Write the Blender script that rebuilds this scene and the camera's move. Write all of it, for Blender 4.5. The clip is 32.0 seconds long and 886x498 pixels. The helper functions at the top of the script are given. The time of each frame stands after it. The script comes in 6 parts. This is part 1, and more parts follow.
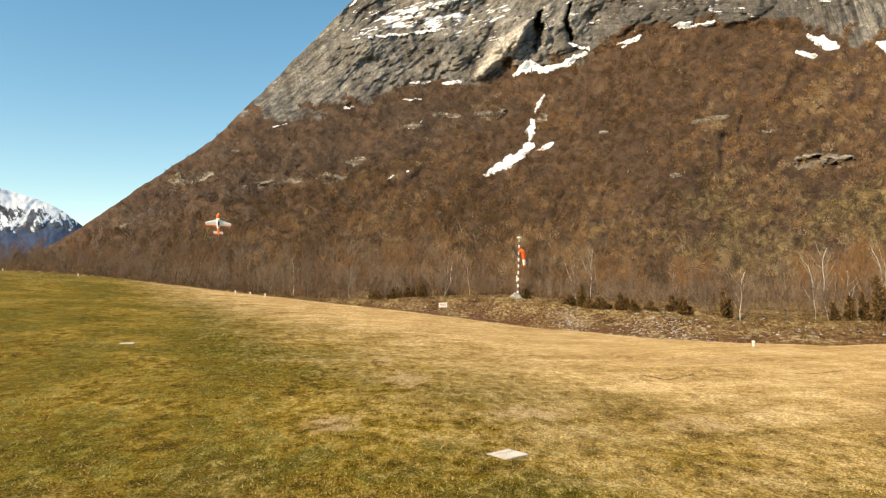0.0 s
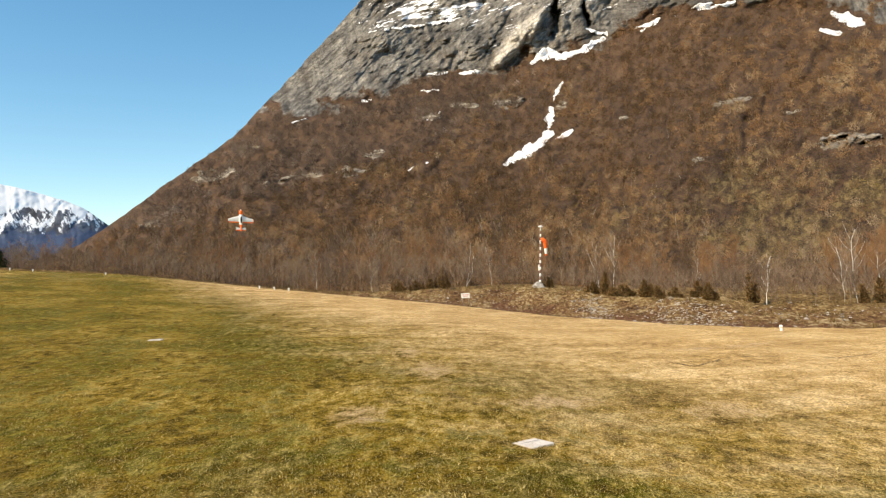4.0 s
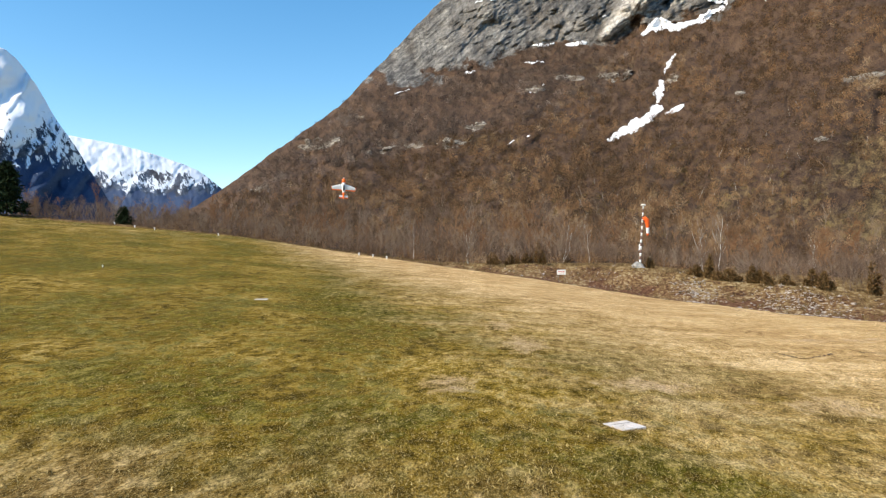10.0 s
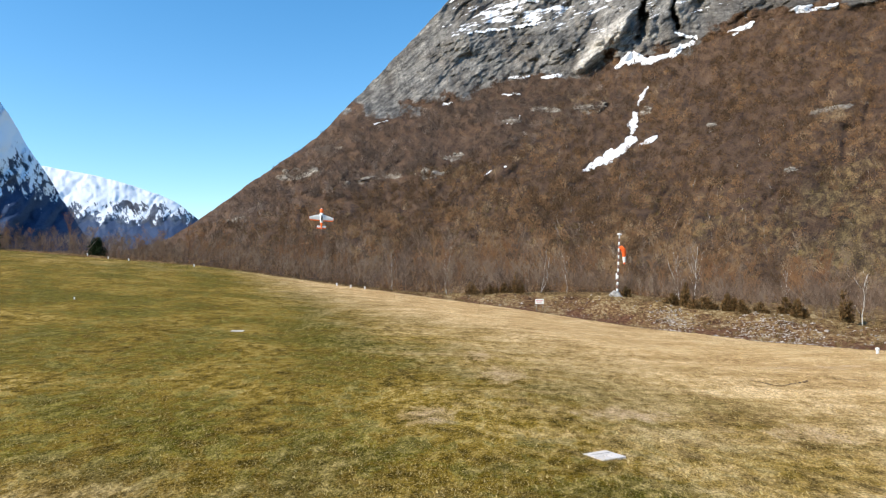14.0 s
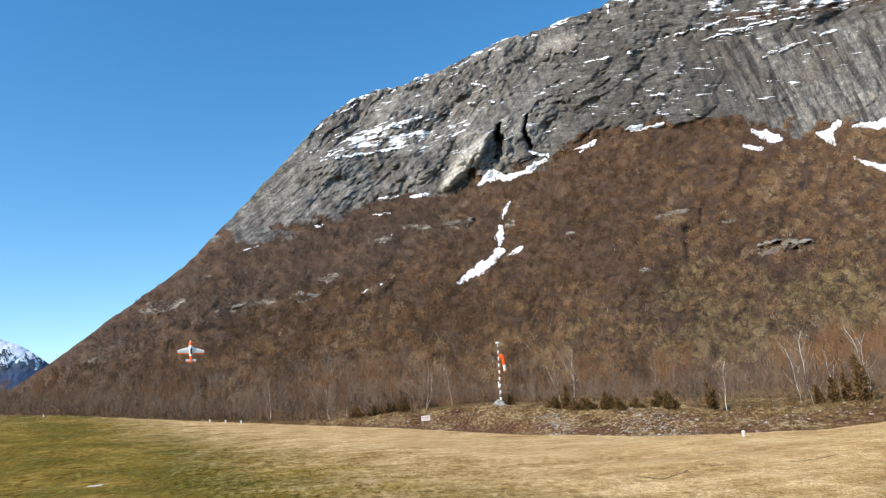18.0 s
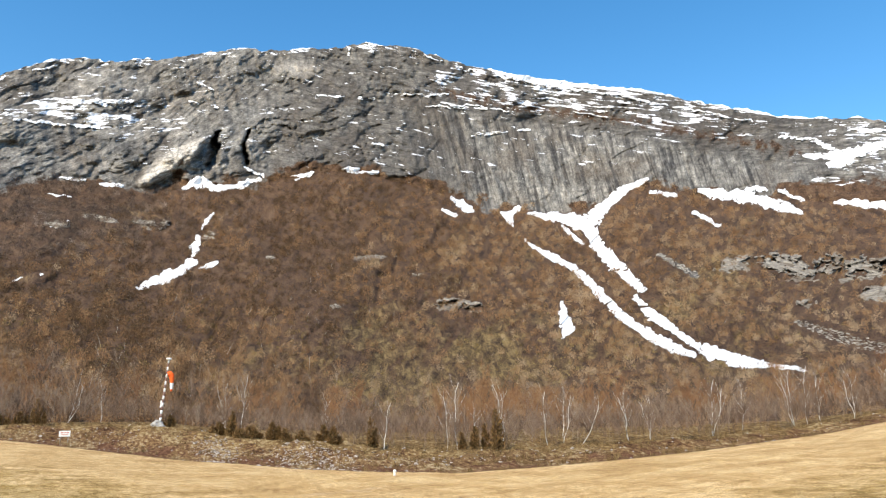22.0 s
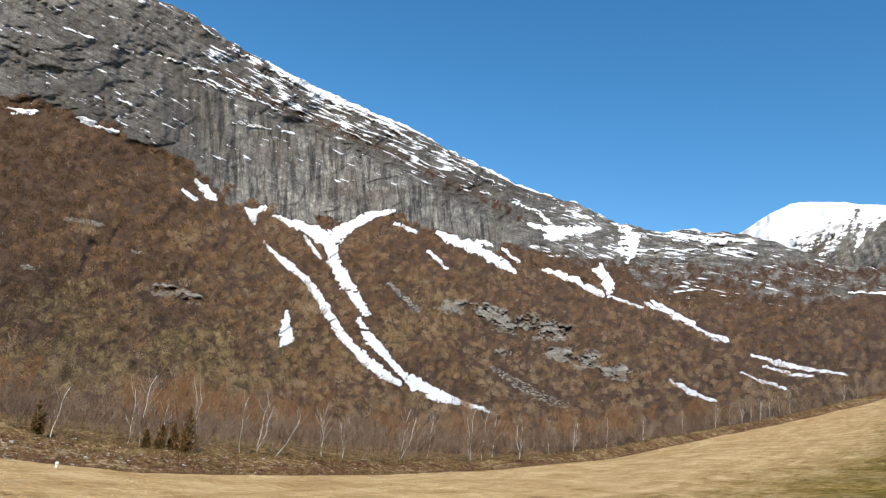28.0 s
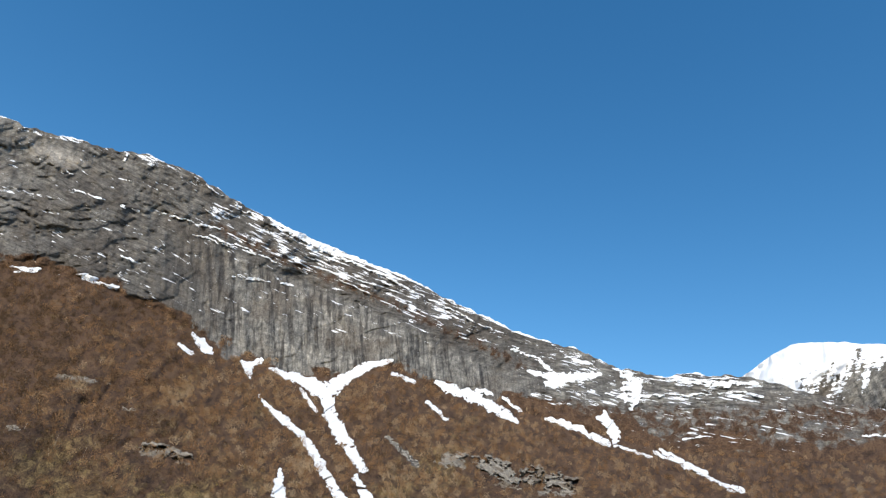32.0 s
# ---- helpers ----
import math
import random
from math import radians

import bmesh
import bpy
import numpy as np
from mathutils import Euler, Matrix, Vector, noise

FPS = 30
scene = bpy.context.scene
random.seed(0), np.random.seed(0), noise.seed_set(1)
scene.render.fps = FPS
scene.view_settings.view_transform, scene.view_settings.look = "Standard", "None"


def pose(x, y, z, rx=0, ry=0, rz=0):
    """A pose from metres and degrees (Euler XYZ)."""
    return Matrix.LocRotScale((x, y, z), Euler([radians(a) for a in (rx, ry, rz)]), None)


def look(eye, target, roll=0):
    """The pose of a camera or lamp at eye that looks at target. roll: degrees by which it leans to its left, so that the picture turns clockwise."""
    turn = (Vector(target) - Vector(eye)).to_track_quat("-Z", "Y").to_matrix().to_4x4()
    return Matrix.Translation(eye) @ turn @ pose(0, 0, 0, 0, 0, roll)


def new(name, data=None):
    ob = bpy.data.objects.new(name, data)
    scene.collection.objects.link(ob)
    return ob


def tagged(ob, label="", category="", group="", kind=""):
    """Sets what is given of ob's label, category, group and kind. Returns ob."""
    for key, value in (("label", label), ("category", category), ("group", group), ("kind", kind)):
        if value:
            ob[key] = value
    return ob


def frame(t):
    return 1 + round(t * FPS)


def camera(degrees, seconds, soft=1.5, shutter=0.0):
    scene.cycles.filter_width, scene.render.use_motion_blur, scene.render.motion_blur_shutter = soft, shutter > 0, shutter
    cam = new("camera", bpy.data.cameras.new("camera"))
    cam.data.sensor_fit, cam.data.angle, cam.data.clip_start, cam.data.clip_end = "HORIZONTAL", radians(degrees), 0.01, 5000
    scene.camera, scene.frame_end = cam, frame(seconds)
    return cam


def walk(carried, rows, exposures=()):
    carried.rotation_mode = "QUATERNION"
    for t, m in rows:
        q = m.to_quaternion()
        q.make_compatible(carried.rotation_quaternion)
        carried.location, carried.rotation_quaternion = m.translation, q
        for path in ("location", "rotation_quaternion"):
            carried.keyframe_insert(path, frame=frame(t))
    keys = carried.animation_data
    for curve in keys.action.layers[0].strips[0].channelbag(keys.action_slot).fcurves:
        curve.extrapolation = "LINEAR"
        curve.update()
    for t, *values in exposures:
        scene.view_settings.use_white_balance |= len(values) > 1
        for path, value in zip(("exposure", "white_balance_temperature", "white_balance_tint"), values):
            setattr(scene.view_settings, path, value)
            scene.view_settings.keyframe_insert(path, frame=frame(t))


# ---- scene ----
cam = camera(66.0, 32.0, 1.25)
PATH = [
    (0, pose(0, 0, 1.65, 93.53, 1.80, -3.79)),
    (0.5, pose(0, 0, 1.65, 93.69, 1.71, -4.85)),
    (1, pose(0, 0, 1.65, 93.47, 1.84, -6.12)),
    (1.5, pose(0, 0, 1.65, 93.56, 1.54, -6.74)),
    (2, pose(0, 0, 1.65, 93.40, 1.63, -6.57)),
    (2.5, pose(0, 0, 1.65, 93.40, 2.05, -6.14)),
    (3, pose(0, 0, 1.65, 93.46, 2.25, -5.41)),
    (3.5, pose(0, 0, 1.65, 93.24, 2.51, -3.70)),
    (4, pose(0, 0, 1.65, 92.85, 3.06, -1.93)),
    (4.5, pose(0, 0, 1.65, 92.14, 3.02, 0.35)),
    (6.5, pose(0, 0, 1.65, 90.87, 1.18, 5.68)),
    (7, pose(0, 0, 1.65, 90.74, 1.15, 6.42)),
    (7.5, pose(0, 0, 1.65, 90.74, 1.16, 6.88)),
    (8, pose(0, 0, 1.65, 90.80, 1.02, 7.00)),
    (8.5, pose(0, 0, 1.65, 90.86, 0.99, 7.19)),
    (9, pose(0, 0, 1.65, 90.83, 0.77, 7.04)),
    (9.5, pose(0, 0, 1.65, 90.89, 0.51, 6.63)),
    (10, pose(0, 0, 1.65, 90.83, 0.34, 6.08)),
    (10.5, pose(0, 0, 1.65, 91.28, 0.40, 6.20)),
    (11, pose(0, 0, 1.65, 91.44, 0.59, 6.34)),
    (11.5, pose(0, 0, 1.65, 91.46, 0.55, 6.29)),
    (12, pose(0, 0, 1.65, 91.65, 0.57, 6.15)),
    (12.5, pose(0, 0, 1.65, 91.68, 0.50, 6.02)),
    (13, pose(0, 0, 1.65, 92.33, 0.47, 5.38)),
    (13.5, pose(0, 0, 1.65, 92.82, 0.50, 4.94)),
    (15.5, pose(0, 0, 1.65, 95.97, 1.88, 0.98)),
    (16, pose(0, 0, 1.65, 97.25, 2.41, -0.20)),
    (16.5, pose(0, 0, 1.65, 98.84, 3.14, -1.49)),
    (17, pose(0, 0, 1.65, 100.75, 4.44, -2.42)),
    (17.5, pose(0, 0, 1.65, 101.69, 5.63, -3.70)),
    (18, pose(0, 0, 1.65, 102.61, 6.13, -5.29)),
    (18.5, pose(0, 0, 1.65, 103.89, 6.45, -7.51)),
    (19, pose(0, 0, 1.65, 104.63, 6.86, -9.73)),
    (19.5, pose(0, 0, 1.65, 104.72, 6.47, -13.20)),
    (20, pose(0, 0, 1.65, 105.21, 5.18, -17.43)),
    (20.5, pose(0, 0, 1.65, 105.35, 4.56, -21.61)),
    (21, pose(0, 0, 1.65, 104.57, 3.53, -26.09)),
    (21.5, pose(0, 0, 1.65, 103.81, 1.83, -29.51)),
    (22, pose(0, 0, 1.65, 103.36, 0.88, -31.94)),
    (22.5, pose(0, 0, 1.65, 102.98, 0.83, -34.01)),
    (23, pose(0, 0, 1.65, 102.81, 0.30, -35.99)),
    (23.5, pose(0, 0, 1.65, 102.97, 0.02, -37.98)),
    (24, pose(0, 0, 1.65, 102.83, -1.14, -40.56)),
    (24.5, pose(0, 0, 1.65, 102.84, -2.33, -43.50)),
    (25, pose(0, 0, 1.65, 103.68, -3.18, -45.58)),
    (25.5, pose(0, 0, 1.65, 103.51, -4.72, -47.93)),
    (27.5, pose(0, 0, 1.65, 103.89, -5.35, -53.39)),
    (28, pose(0, 0, 1.65, 105.52, -6.16, -56.07)),
    (28.5, pose(0, 0, 1.65, 107.80, -6.21, -58.12)),
    (29, pose(0, 0, 1.65, 110.34, -6.27, -58.25)),
    (29.5, pose(0, 0, 1.65, 112.39, -5.72, -57.41)),
    (30, pose(0, 0, 1.65, 114.52, -5.40, -57.11)),
    (30.5, pose(0, 0, 1.65, 116.02, -5.77, -56.84)),
    (31, pose(0, 0, 1.65, 116.93, -5.66, -56.66)),
    (31.5, pose(0, 0, 1.65, 117.67, -5.34, -56.19)),
    (32, pose(0, 0, 1.65, 117.90, -4.96, -55.81)),
]
EXPO = [(0.0, 0.38, 9200, 10), (4.0, 0.37, 8100, 10), (7.0, 0.37, 7200, 10), (9.0, 0.37, 6950, 10), (13.0, 0.36, 6500, 10), (17.0, 0.30, 6400, 10), (19.0, 0.23, 6400, 10), (20.0, 0.24, 6400, 10), (21.0, 0.42, 6550, 10), (22.0, 0.51, 6650, 10), (23.0, 0.53, 6650, 10), (24.0, 0.52, 6550, 10), (25.0, 0.25, 6450, 10), (28.0, 0.06, 6450, 10), (32.0, 0.0, 6450, 10)]
walk(cam, PATH, EXPO)

# ---- light ----
SUN_AZ, SUN_EL = -125.0, 42.0
world = bpy.data.worlds.new("sky_world")
scene.world = world
world.use_nodes = True
wt = world.node_tree
sky = wt.nodes.new("ShaderNodeTexSky")
sky.sky_type = "NISHITA"
sky.sun_disc = False
sky.sun_elevation = radians(SUN_EL)
sky.sun_rotation = radians(SUN_AZ)
sky.air_density, sky.dust_density, sky.ozone_density = 1.0, 0.15, 1.2
deep = wt.nodes.new("ShaderNodeHueSaturation")
deep.inputs["Saturation"].default_value, deep.inputs["Hue"].default_value = 1.35, 0.495
wt.links.new(sky.outputs[0], deep.inputs["Color"])
wt.links.new(deep.outputs[0], wt.nodes["Background"].inputs[0])
wt.nodes["Background"].inputs[1].default_value = 0.172
sun = new("sun", bpy.data.lights.new("sun", "SUN"))
sun.data.energy, sun.data.angle, sun.data.color = 4.6, radians(0.53), (1.0, 0.90, 0.74)
sa, se = radians(SUN_AZ), radians(SUN_EL)
sun.matrix_world = look((100 * math.sin(sa) * math.cos(se), 100 * math.cos(sa) * math.cos(se), 100 * math.sin(se)), (0, 0, 0))

# ---- numbers of the valley: bearings and rises in degrees as seen from the eye ----
EYE = 1.65
RNG = np.random.RandomState(7)


def ctl(az, table):
    """A smooth curve over bearing through (bearing, value) pairs."""
    xs, ys = [p[0] for p in table], [p[1] for p in table]
    az = np.asarray(az, float)
    return sum(np.interp(az + o, xs, ys) for o in (-1.2, -0.6, 0.0, 0.6, 1.2)) / 5


EDGE_R = ((-180, 60), (-90, 80), (-42, 90), (-25, 75), (-10, 55), (0, 42), (10, 34), (20, 27), (28, 23), (35, 22),
          (45, 24), (55, 29), (65, 38), (75, 55), (88, 85), (120, 80), (180, 60))
EDGE_EL = ((-180.00, -1.60), (-90.00, -1.00), (-60.20, 2.81), (-42.28, 3.49), (-23.26, 1.96), (-13.23, 0.43), (-6.21, -0.61), (-2.19, -1.18), (2.84, -1.94), (7.87, -2.75),
           (11.90, -3.36), (15.93, -3.75), (19.96, -4.25), (26.01, -4.63), (33.08, -4.89), (40.15, -4.44), (45.19, -4.00), (52.26, -3.22), (60.34, -2.02),
           (64.37, -1.16), (69.41, -0.18), (73.44, 1.15), (77.47, 2.45), (81.49, 3.65), (87.52, 5.70), (91.0, 7.00), (110.24, 8.00), (135.0, 2.00), (180.00, -1.60))
BERM_EL = ((-180.00, -1.50), (-90.00, -0.90), (-60.20, 2.91), (-42.28, 3.59), (-32.27, 2.85), (-23.26, 2.03), (-13.23, 0.53), (-6.21, -0.41), (-1.18, -0.58), (3.85, -0.54), (9.89, -0.68),
           (13.92, -1.46), (18.45, -2.05), (22.99, -2.50), (27.02, -3.13), (35.09, -3.29), (44.18, -2.82), (52.26, -2.38), (58.31, -1.74), (64.36, -0.46), (69.40, 0.70), (73.43, 1.92), (77.46, 3.12), (81.48, 4.22), (87.51, 6.22), (91.0, 7.55), (110.24, 8.50), (135.0, 2.10), (180.00, -1.50))
BERM_W = ((-180, 2), (-8, 1.5), (0, 6), (10, 9), (20, 7), (30, 6), (40, 6), (55, 4.5), (65, 3.5), (75, 3), (90, 3), (180, 2))
SKY_EL = ((-60.20, 2.41), (-30.27, 2.97), (-26.75, 3.77), (-24.72, 5.13), (-23.40, 6.03), (-21.88, 7.24), (-19.45, 9.24), (-16.72, 11.02), (-14.80, 12.48), (-12.98, 14.18),
          (-11.46, 15.78), (-9.08, 18.12), (-6.61, 20.56), (-5.00, 21.89), (-3.98, 22.94), (-1.82, 24.67), (-0.26, 25.43), (2.64, 26.14), (6.95, 26.77), (9.35, 27.49),
          (11.75, 28.14), (15.05, 28.82), (19.05, 29.10), (23.05, 29.69), (26.05, 30.15), (28.95, 29.96), (31.25, 29.31), (34.45, 28.41), (39.56, 27.32), (44.57, 26.41),
          (49.58, 25.21), (54.10, 23.71), (58.13, 22.30), (60.65, 21.24), (63.16, 20.66), (66.49, 19.93), (68.71, 18.51), (70.42, 18.61), (72.63, 17.99), (75.25, 18.15),
          (78.47, 17.90), (81.65, 17.10), (84.30, 16.20), (87.20, 15.20), (92.37, 13.20), (110.16, 11.50))
BASE_EL = ((-60.20, 2.21), (-26.25, 3.34), (-22.19, 6.63), (-17.12, 10.50), (-13.08, 13.38), (-12.07, 14.08), (-9.37, 14.06), (-6.66, 14.84), (-3.04, 15.61), (-0.03, 16.60), (2.58, 17.08), (7.99, 17.15),
           (10.80, 17.94), (15.81, 18.12), (20.42, 19.41), (24.03, 19.90), (27.84, 19.11), (32.05, 18.11), (36.77, 16.83), (39.79, 16.35), (43.70, 15.87),
           (45.41, 16.28), (47.11, 16.99), (49.92, 17.90), (52.14, 16.53), (54.66, 16.16), (59.49, 15.32), (63.22, 14.38), (67.75, 13.46), (72.30, 12.35), (76.33, 12.03), (92.45, 11.28), (110.18, 10.31))


def edge_r(az):
    return ctl(az, EDGE_R)


def berm_r(az):
    return edge_r(az) + ctl(az, BERM_W)


def smooth(t):
    t = np.clip(t, 0, 1)
    return t * t * (3 - 2 * t)


def lattice(ix, iy, seed):
    h = (ix.astype(np.int64) * 374761393 + iy.astype(np.int64) * 668265263 + seed * 982451653) & 0x7FFFFFFF
    h = ((h ^ (h >> 13)) * 1274126177) & 0x7FFFFFFF
    h = h ^ (h >> 16)
    return (h & 0xFFFF) / 32767.5 - 1.0


def vnoise(x, y, seed=0):
    x, y = np.broadcast_arrays(np.asarray(x, float), np.asarray(y, float))
    x0, y0 = np.floor(x), np.floor(y)
    u, v = smooth(x - x0), smooth(y - y0)
    x0, y0 = x0.astype(np.int64), y0.astype(np.int64)
    a, b = lattice(x0, y0, seed), lattice(x0 + 1, y0, seed)
    c, d = lattice(x0, y0 + 1, seed), lattice(x0 + 1, y0 + 1, seed)
    return (a * (1 - u) + b * u) * (1 - v) + (c * (1 - u) + d * u) * v


def fbm(x, y, octaves=4, seed=0, gain=0.5):
    total, amp = 0.0, 1.0
    for o in range(octaves):
        total = total + amp * vnoise(np.asarray(x) * 2 ** o + 17.3 * o, np.asarray(y) * 2 ** o - 9.1 * o, seed + o)
        amp *= gain
    return total


def ridged(x, y, octaves=4, seed=0):
    total, amp = 0.0, 1.0
    for o in range(octaves):
        total = total + amp * (1 - 2 * np.abs(vnoise(np.asarray(x) * 2 ** o + 5.7 * o, np.asarray(y) * 2 ** o + 3.3 * o, seed + o)))
        amp *= 0.5
    return total


def tand(a):
    return np.tan(np.radians(a))


def ground_z(az, r):
    """Height of the field, the bank behind it and the valley floor."""
    az, r = np.broadcast_arrays(np.asarray(az, float), np.asarray(r, float))
    re, rt = edge_r(az), berm_r(az)
    zg, zt = EYE + re * tand(ctl(az, EDGE_EL)), EYE + rt * tand(ctl(az, BERM_EL))
    x, y = r * np.sin(np.radians(az)), r * np.cos(np.radians(az))
    z = np.where(r < re, zg * (np.clip(r / re, 0, 1)) ** 1.6, zg + (zt - zg) * smooth((r - re) / (rt - re)))
    onbank = smooth((r - re) / 1.5) * smooth((rt + 30 - r) / 20)
    z = z + onbank * np.clip(32 / np.maximum(r, 1), 0, 1) ** 1.5 * (0.17 * fbm(x * 0.9, y * 0.9, 3, 3) + 0.04 * fbm(x * 4, y * 4, 2, 9))
    lawn = smooth((re - r) / 3)
    z = z + lawn * (0.035 * fbm(x * 0.35, y * 0.35, 3, 5) + 0.012 * fbm(x * 2.3, y * 2.3, 2, 6)) * smooth(r / 3)
    return z


def ground_xy(x, y):
    return float(ground_z(np.degrees(np.arctan2(x, y)), np.hypot(x, y)))


def on_ground(az, r):
    x, y = r * math.sin(radians(az)), r * math.cos(radians(az))
    return Vector((x, y, float(ground_z(az, r))))


FOOT_GAP = 14.0
CLIFF_R = ((-60, 500), (-20, 620), (0, 900), (20, 1000), (50, 1150), (70, 1500), (92, 1900), (110, 2000))


def bump(az, el, a0, e0, wa, we):
    return np.exp(-((az - a0) / wa) ** 2 - ((el - e0) / we) ** 2)


OUTCROPS = ((-16.13, 9.49, 1.9, 0.5), (-9.62, 9.24, 2.6, 0.36), (-5.40, 9.61, 1.6, 0.5), (-3.08, 11.00, 0.9, 0.4), (8.37, 14.45, 1.3, 0.6), (12.58, 14.14, 0.5, 0.6), (25.83, 12.62, 2.2, 0.28),
            (33.37, 8.56, 2.0, 0.6), (56.20, 10.72, 1.7, 0.7), (59.0, 10.35, 1.8, 0.9), (61.3, 9.80, 2.2, 1.0), (64.1, 9.45, 2.0, 0.95), (60.3, 7.25, 0.8, 0.5), (65.1, 7.60, 1.2, 0.7), (67.2, 7.30, 1.6, 1.0), (69.5, 6.50, 1.4, 0.9),
            (4.46, 14.57, 1.2, 0.25), (-21.00, 5.71, 0.8, 0.35), (-13.30, 11.68, 0.7, 0.15), (17.49, 12.43, 0.5, 0.2), (30.05, 11.14, 0.6, 0.3),
            (1.75, 13.78, 0.9, 0.3), (23.01, 8.53, 0.4, 0.25))


# clefts of the rock wall: strokes of (bearing, rise, half width)
CLEFTS = (((12.95, 22.2, 0.10), (12.60, 21.5, 0.34), (12.70, 20.6, 0.62), (12.40, 19.6, 0.50)),
          ((15.40, 22.5, 0.08), (15.00, 21.4, 0.28), (15.25, 20.0, 0.34)))
SLITS = (((15.02, 21.92, 0.12), (15.73, 22.82, 0.22), (17.03, 23.61, 0.20), (18.73, 23.76, 0.10)), ((15.78, 22.52, 0.08), (17.33, 23.06, 0.15), (18.83, 23.06, 0.08)),
         ((6.59, 18.56, 0.08), (9.02, 21.45, 0.22)), ((9.31, 20.45, 0.08), (11.22, 22.04, 0.16)), ((13.05, 28.23, 0.2), (12.64, 26.33, 0.1)),
         ((33.26, 21.20, 0.10), (33.46, 19.11, 0.20)), ((4.18, 17.57, 0.06), (6.20, 19.86, 0.14)), ((19.63, 22.31, 0.06), (20.43, 20.11, 0.13)), ((24.64, 22.50, 0.06), (25.44, 20.80, 0.13)))
BUTTRESS = (((7.49, 17.66, 0.5), (8.90, 19.05, 0.9), (10.61, 20.54, 0.75), (11.72, 21.44, 0.3)),)


def stroke_depth(az, el, strokes):
    """How far inside the nearest stroke a line of sight falls: 1 on its middle line, 0 at its edge."""
    best = np.full(np.shape(az), -9.0)
    for st in strokes:
        for (a0, e0, w0), (a1, e1, w1) in zip(st, st[1:]):
            dx, dy = a1 - a0, e1 - e0
            t = np.clip(((az - a0) * dx + (el - e0) * dy) / (dx * dx + dy * dy + 1e-6), 0, 1)
            d = np.hypot(az - a0 - t * dx, el - e0 - t * dy)
            best = np.maximum(best, 1 - d / (w0 + t * (w1 - w0)))
    return best


def gully(az, el):
    """Narrow folds that run down the wooded slope: 1 in their bottom."""
    v = ridged(az * 0.42 - el * 0.50 + 0.7 * fbm(az * 0.3, el * 0.4, 2, 35), el * 0.16, 2, 37)
    terrace = ridged(az * 0.10, (el - 0.10 * az) * 0.62 + 0.3 * fbm(az * 0.3, el * 0.3, 2, 33), 2, 39)
    return np.maximum(smooth((v - 0.85) / 0.45), 0.9 * smooth((terrace - 0.8) / 0.4) * smooth((10 - az) / 12))


def open_ground(az, el):
    """Where the lower slope has few trees and much pale undergrowth."""
    return np.clip(1.1 * bump(az, el, 33, 4.2, 14, 4.0) + 0.5 * bump(az, el, 58, 8.5, 9, 3.0) + 0.3 * fbm(az * 0.35, el * 0.5, 3, 181), 0, 1)


def mountain_r(az, el):
    """How far the mountainside is from the eye along each line of sight."""
    ef, eb, es = ctl(az, BERM_EL) - 0.4, ctl(az, BASE_EL), ctl(az, SKY_EL)
    rf, rb = berm_r(az) + FOOT_GAP, ctl(az, CLIFF_R)
    s = np.clip((el - ef) / np.maximum(eb - ef, 0.2), 0, 1)
    r = rf * (rb / rf) ** s
    # folds and gullies of the wooded slope
    wooded = smooth(s * 3) * smooth((1.05 - s) * 6)
    r = r * (1 + wooded * (0.085 * fbm(az * 0.16 + el * 0.10, el * 0.12, 4, 21) + 0.022 * fbm(az * 0.6 - el * 0.3, el * 0.3, 4, 31) + 0.012 * ridged(az * 0.5 - el * 0.45 + 0.6 * fbm(az * 0.3, el * 0.4, 2, 35), el * 0.2, 3, 37)))
    r = r * (1 + wooded * 0.03 * gully(az, el))
    c = np.clip((el - eb) / np.maximum(es - eb, 0.3), 0, 1.2)
    r = r * (1 + 0.42 * c ** 1.15)
    rock = smooth((el - eb + 0.3) / 0.8)
    depth = es - el
    wall = smooth((az - 27) / 6) * smooth((66 - az) / 8) * smooth((depth - 3.6) / 1.2)
    wx, wy = 0.5 * fbm(az * 0.9, el * 0.9, 2, 43), 0.5 * fbm(az * 0.9 + 7, el * 0.9, 2, 47)
    along, across = 0.7 * (az + el), 0.7 * (el - az)
    rough = 0.026 * fbm(az * 0.20 - el * 0.22, el * 0.20, 3, 41) + 0.007 * ridged(along * 0.22 + wx, across * 0.55 + wy, 4, 51)
    rough = rough + 0.0030 * ridged(along * 0.7 + wx, across * 2.2 + 0.6 * wy, 2, 57)
    ribs = 0.007 * ridged(az * 1.4 + 0.45 * el, el * 0.16, 5, 61)
    ledges = 0.0035 * ridged(az * 0.35 + wx, (depth + 0.10 * az) * 1.9 + wy, 3, 71)
    r = r * (1 + rock * (rough * (1 - 0.8 * wall) + ribs * (0.35 + 0.4 * wall) + ledges * (1 - 0.7 * wall) + 0.0012 * ridged(az * 5, el * 5, 2, 81)))
    az, el = az + 0.17 * fbm(az * 1.9, el * 1.9, 4, 171), el + 0.15 * fbm(az * 1.9 + 9, el * 1.9, 4, 173)
    # deep recesses, the arched overhang above them, slits, and the pale buttress beside them
    r = r * (1 + rock * (0.085 * smooth(stroke_depth(az, el, CLEFTS) * 0.9 + 0.1) + 0.007 * smooth(stroke_depth(az, el, SLITS) * 1.5)
                         - 0.045 * smooth(stroke_depth(az, el, BUTTRESS) + 0.2)))
    return r


def place(az, el, r):
    """World points on lines of sight, r measured level with the ground."""
    a = np.radians(az)
    return np.stack([r * np.sin(a), r * np.cos(a), EYE + r * tand(el)], -1)


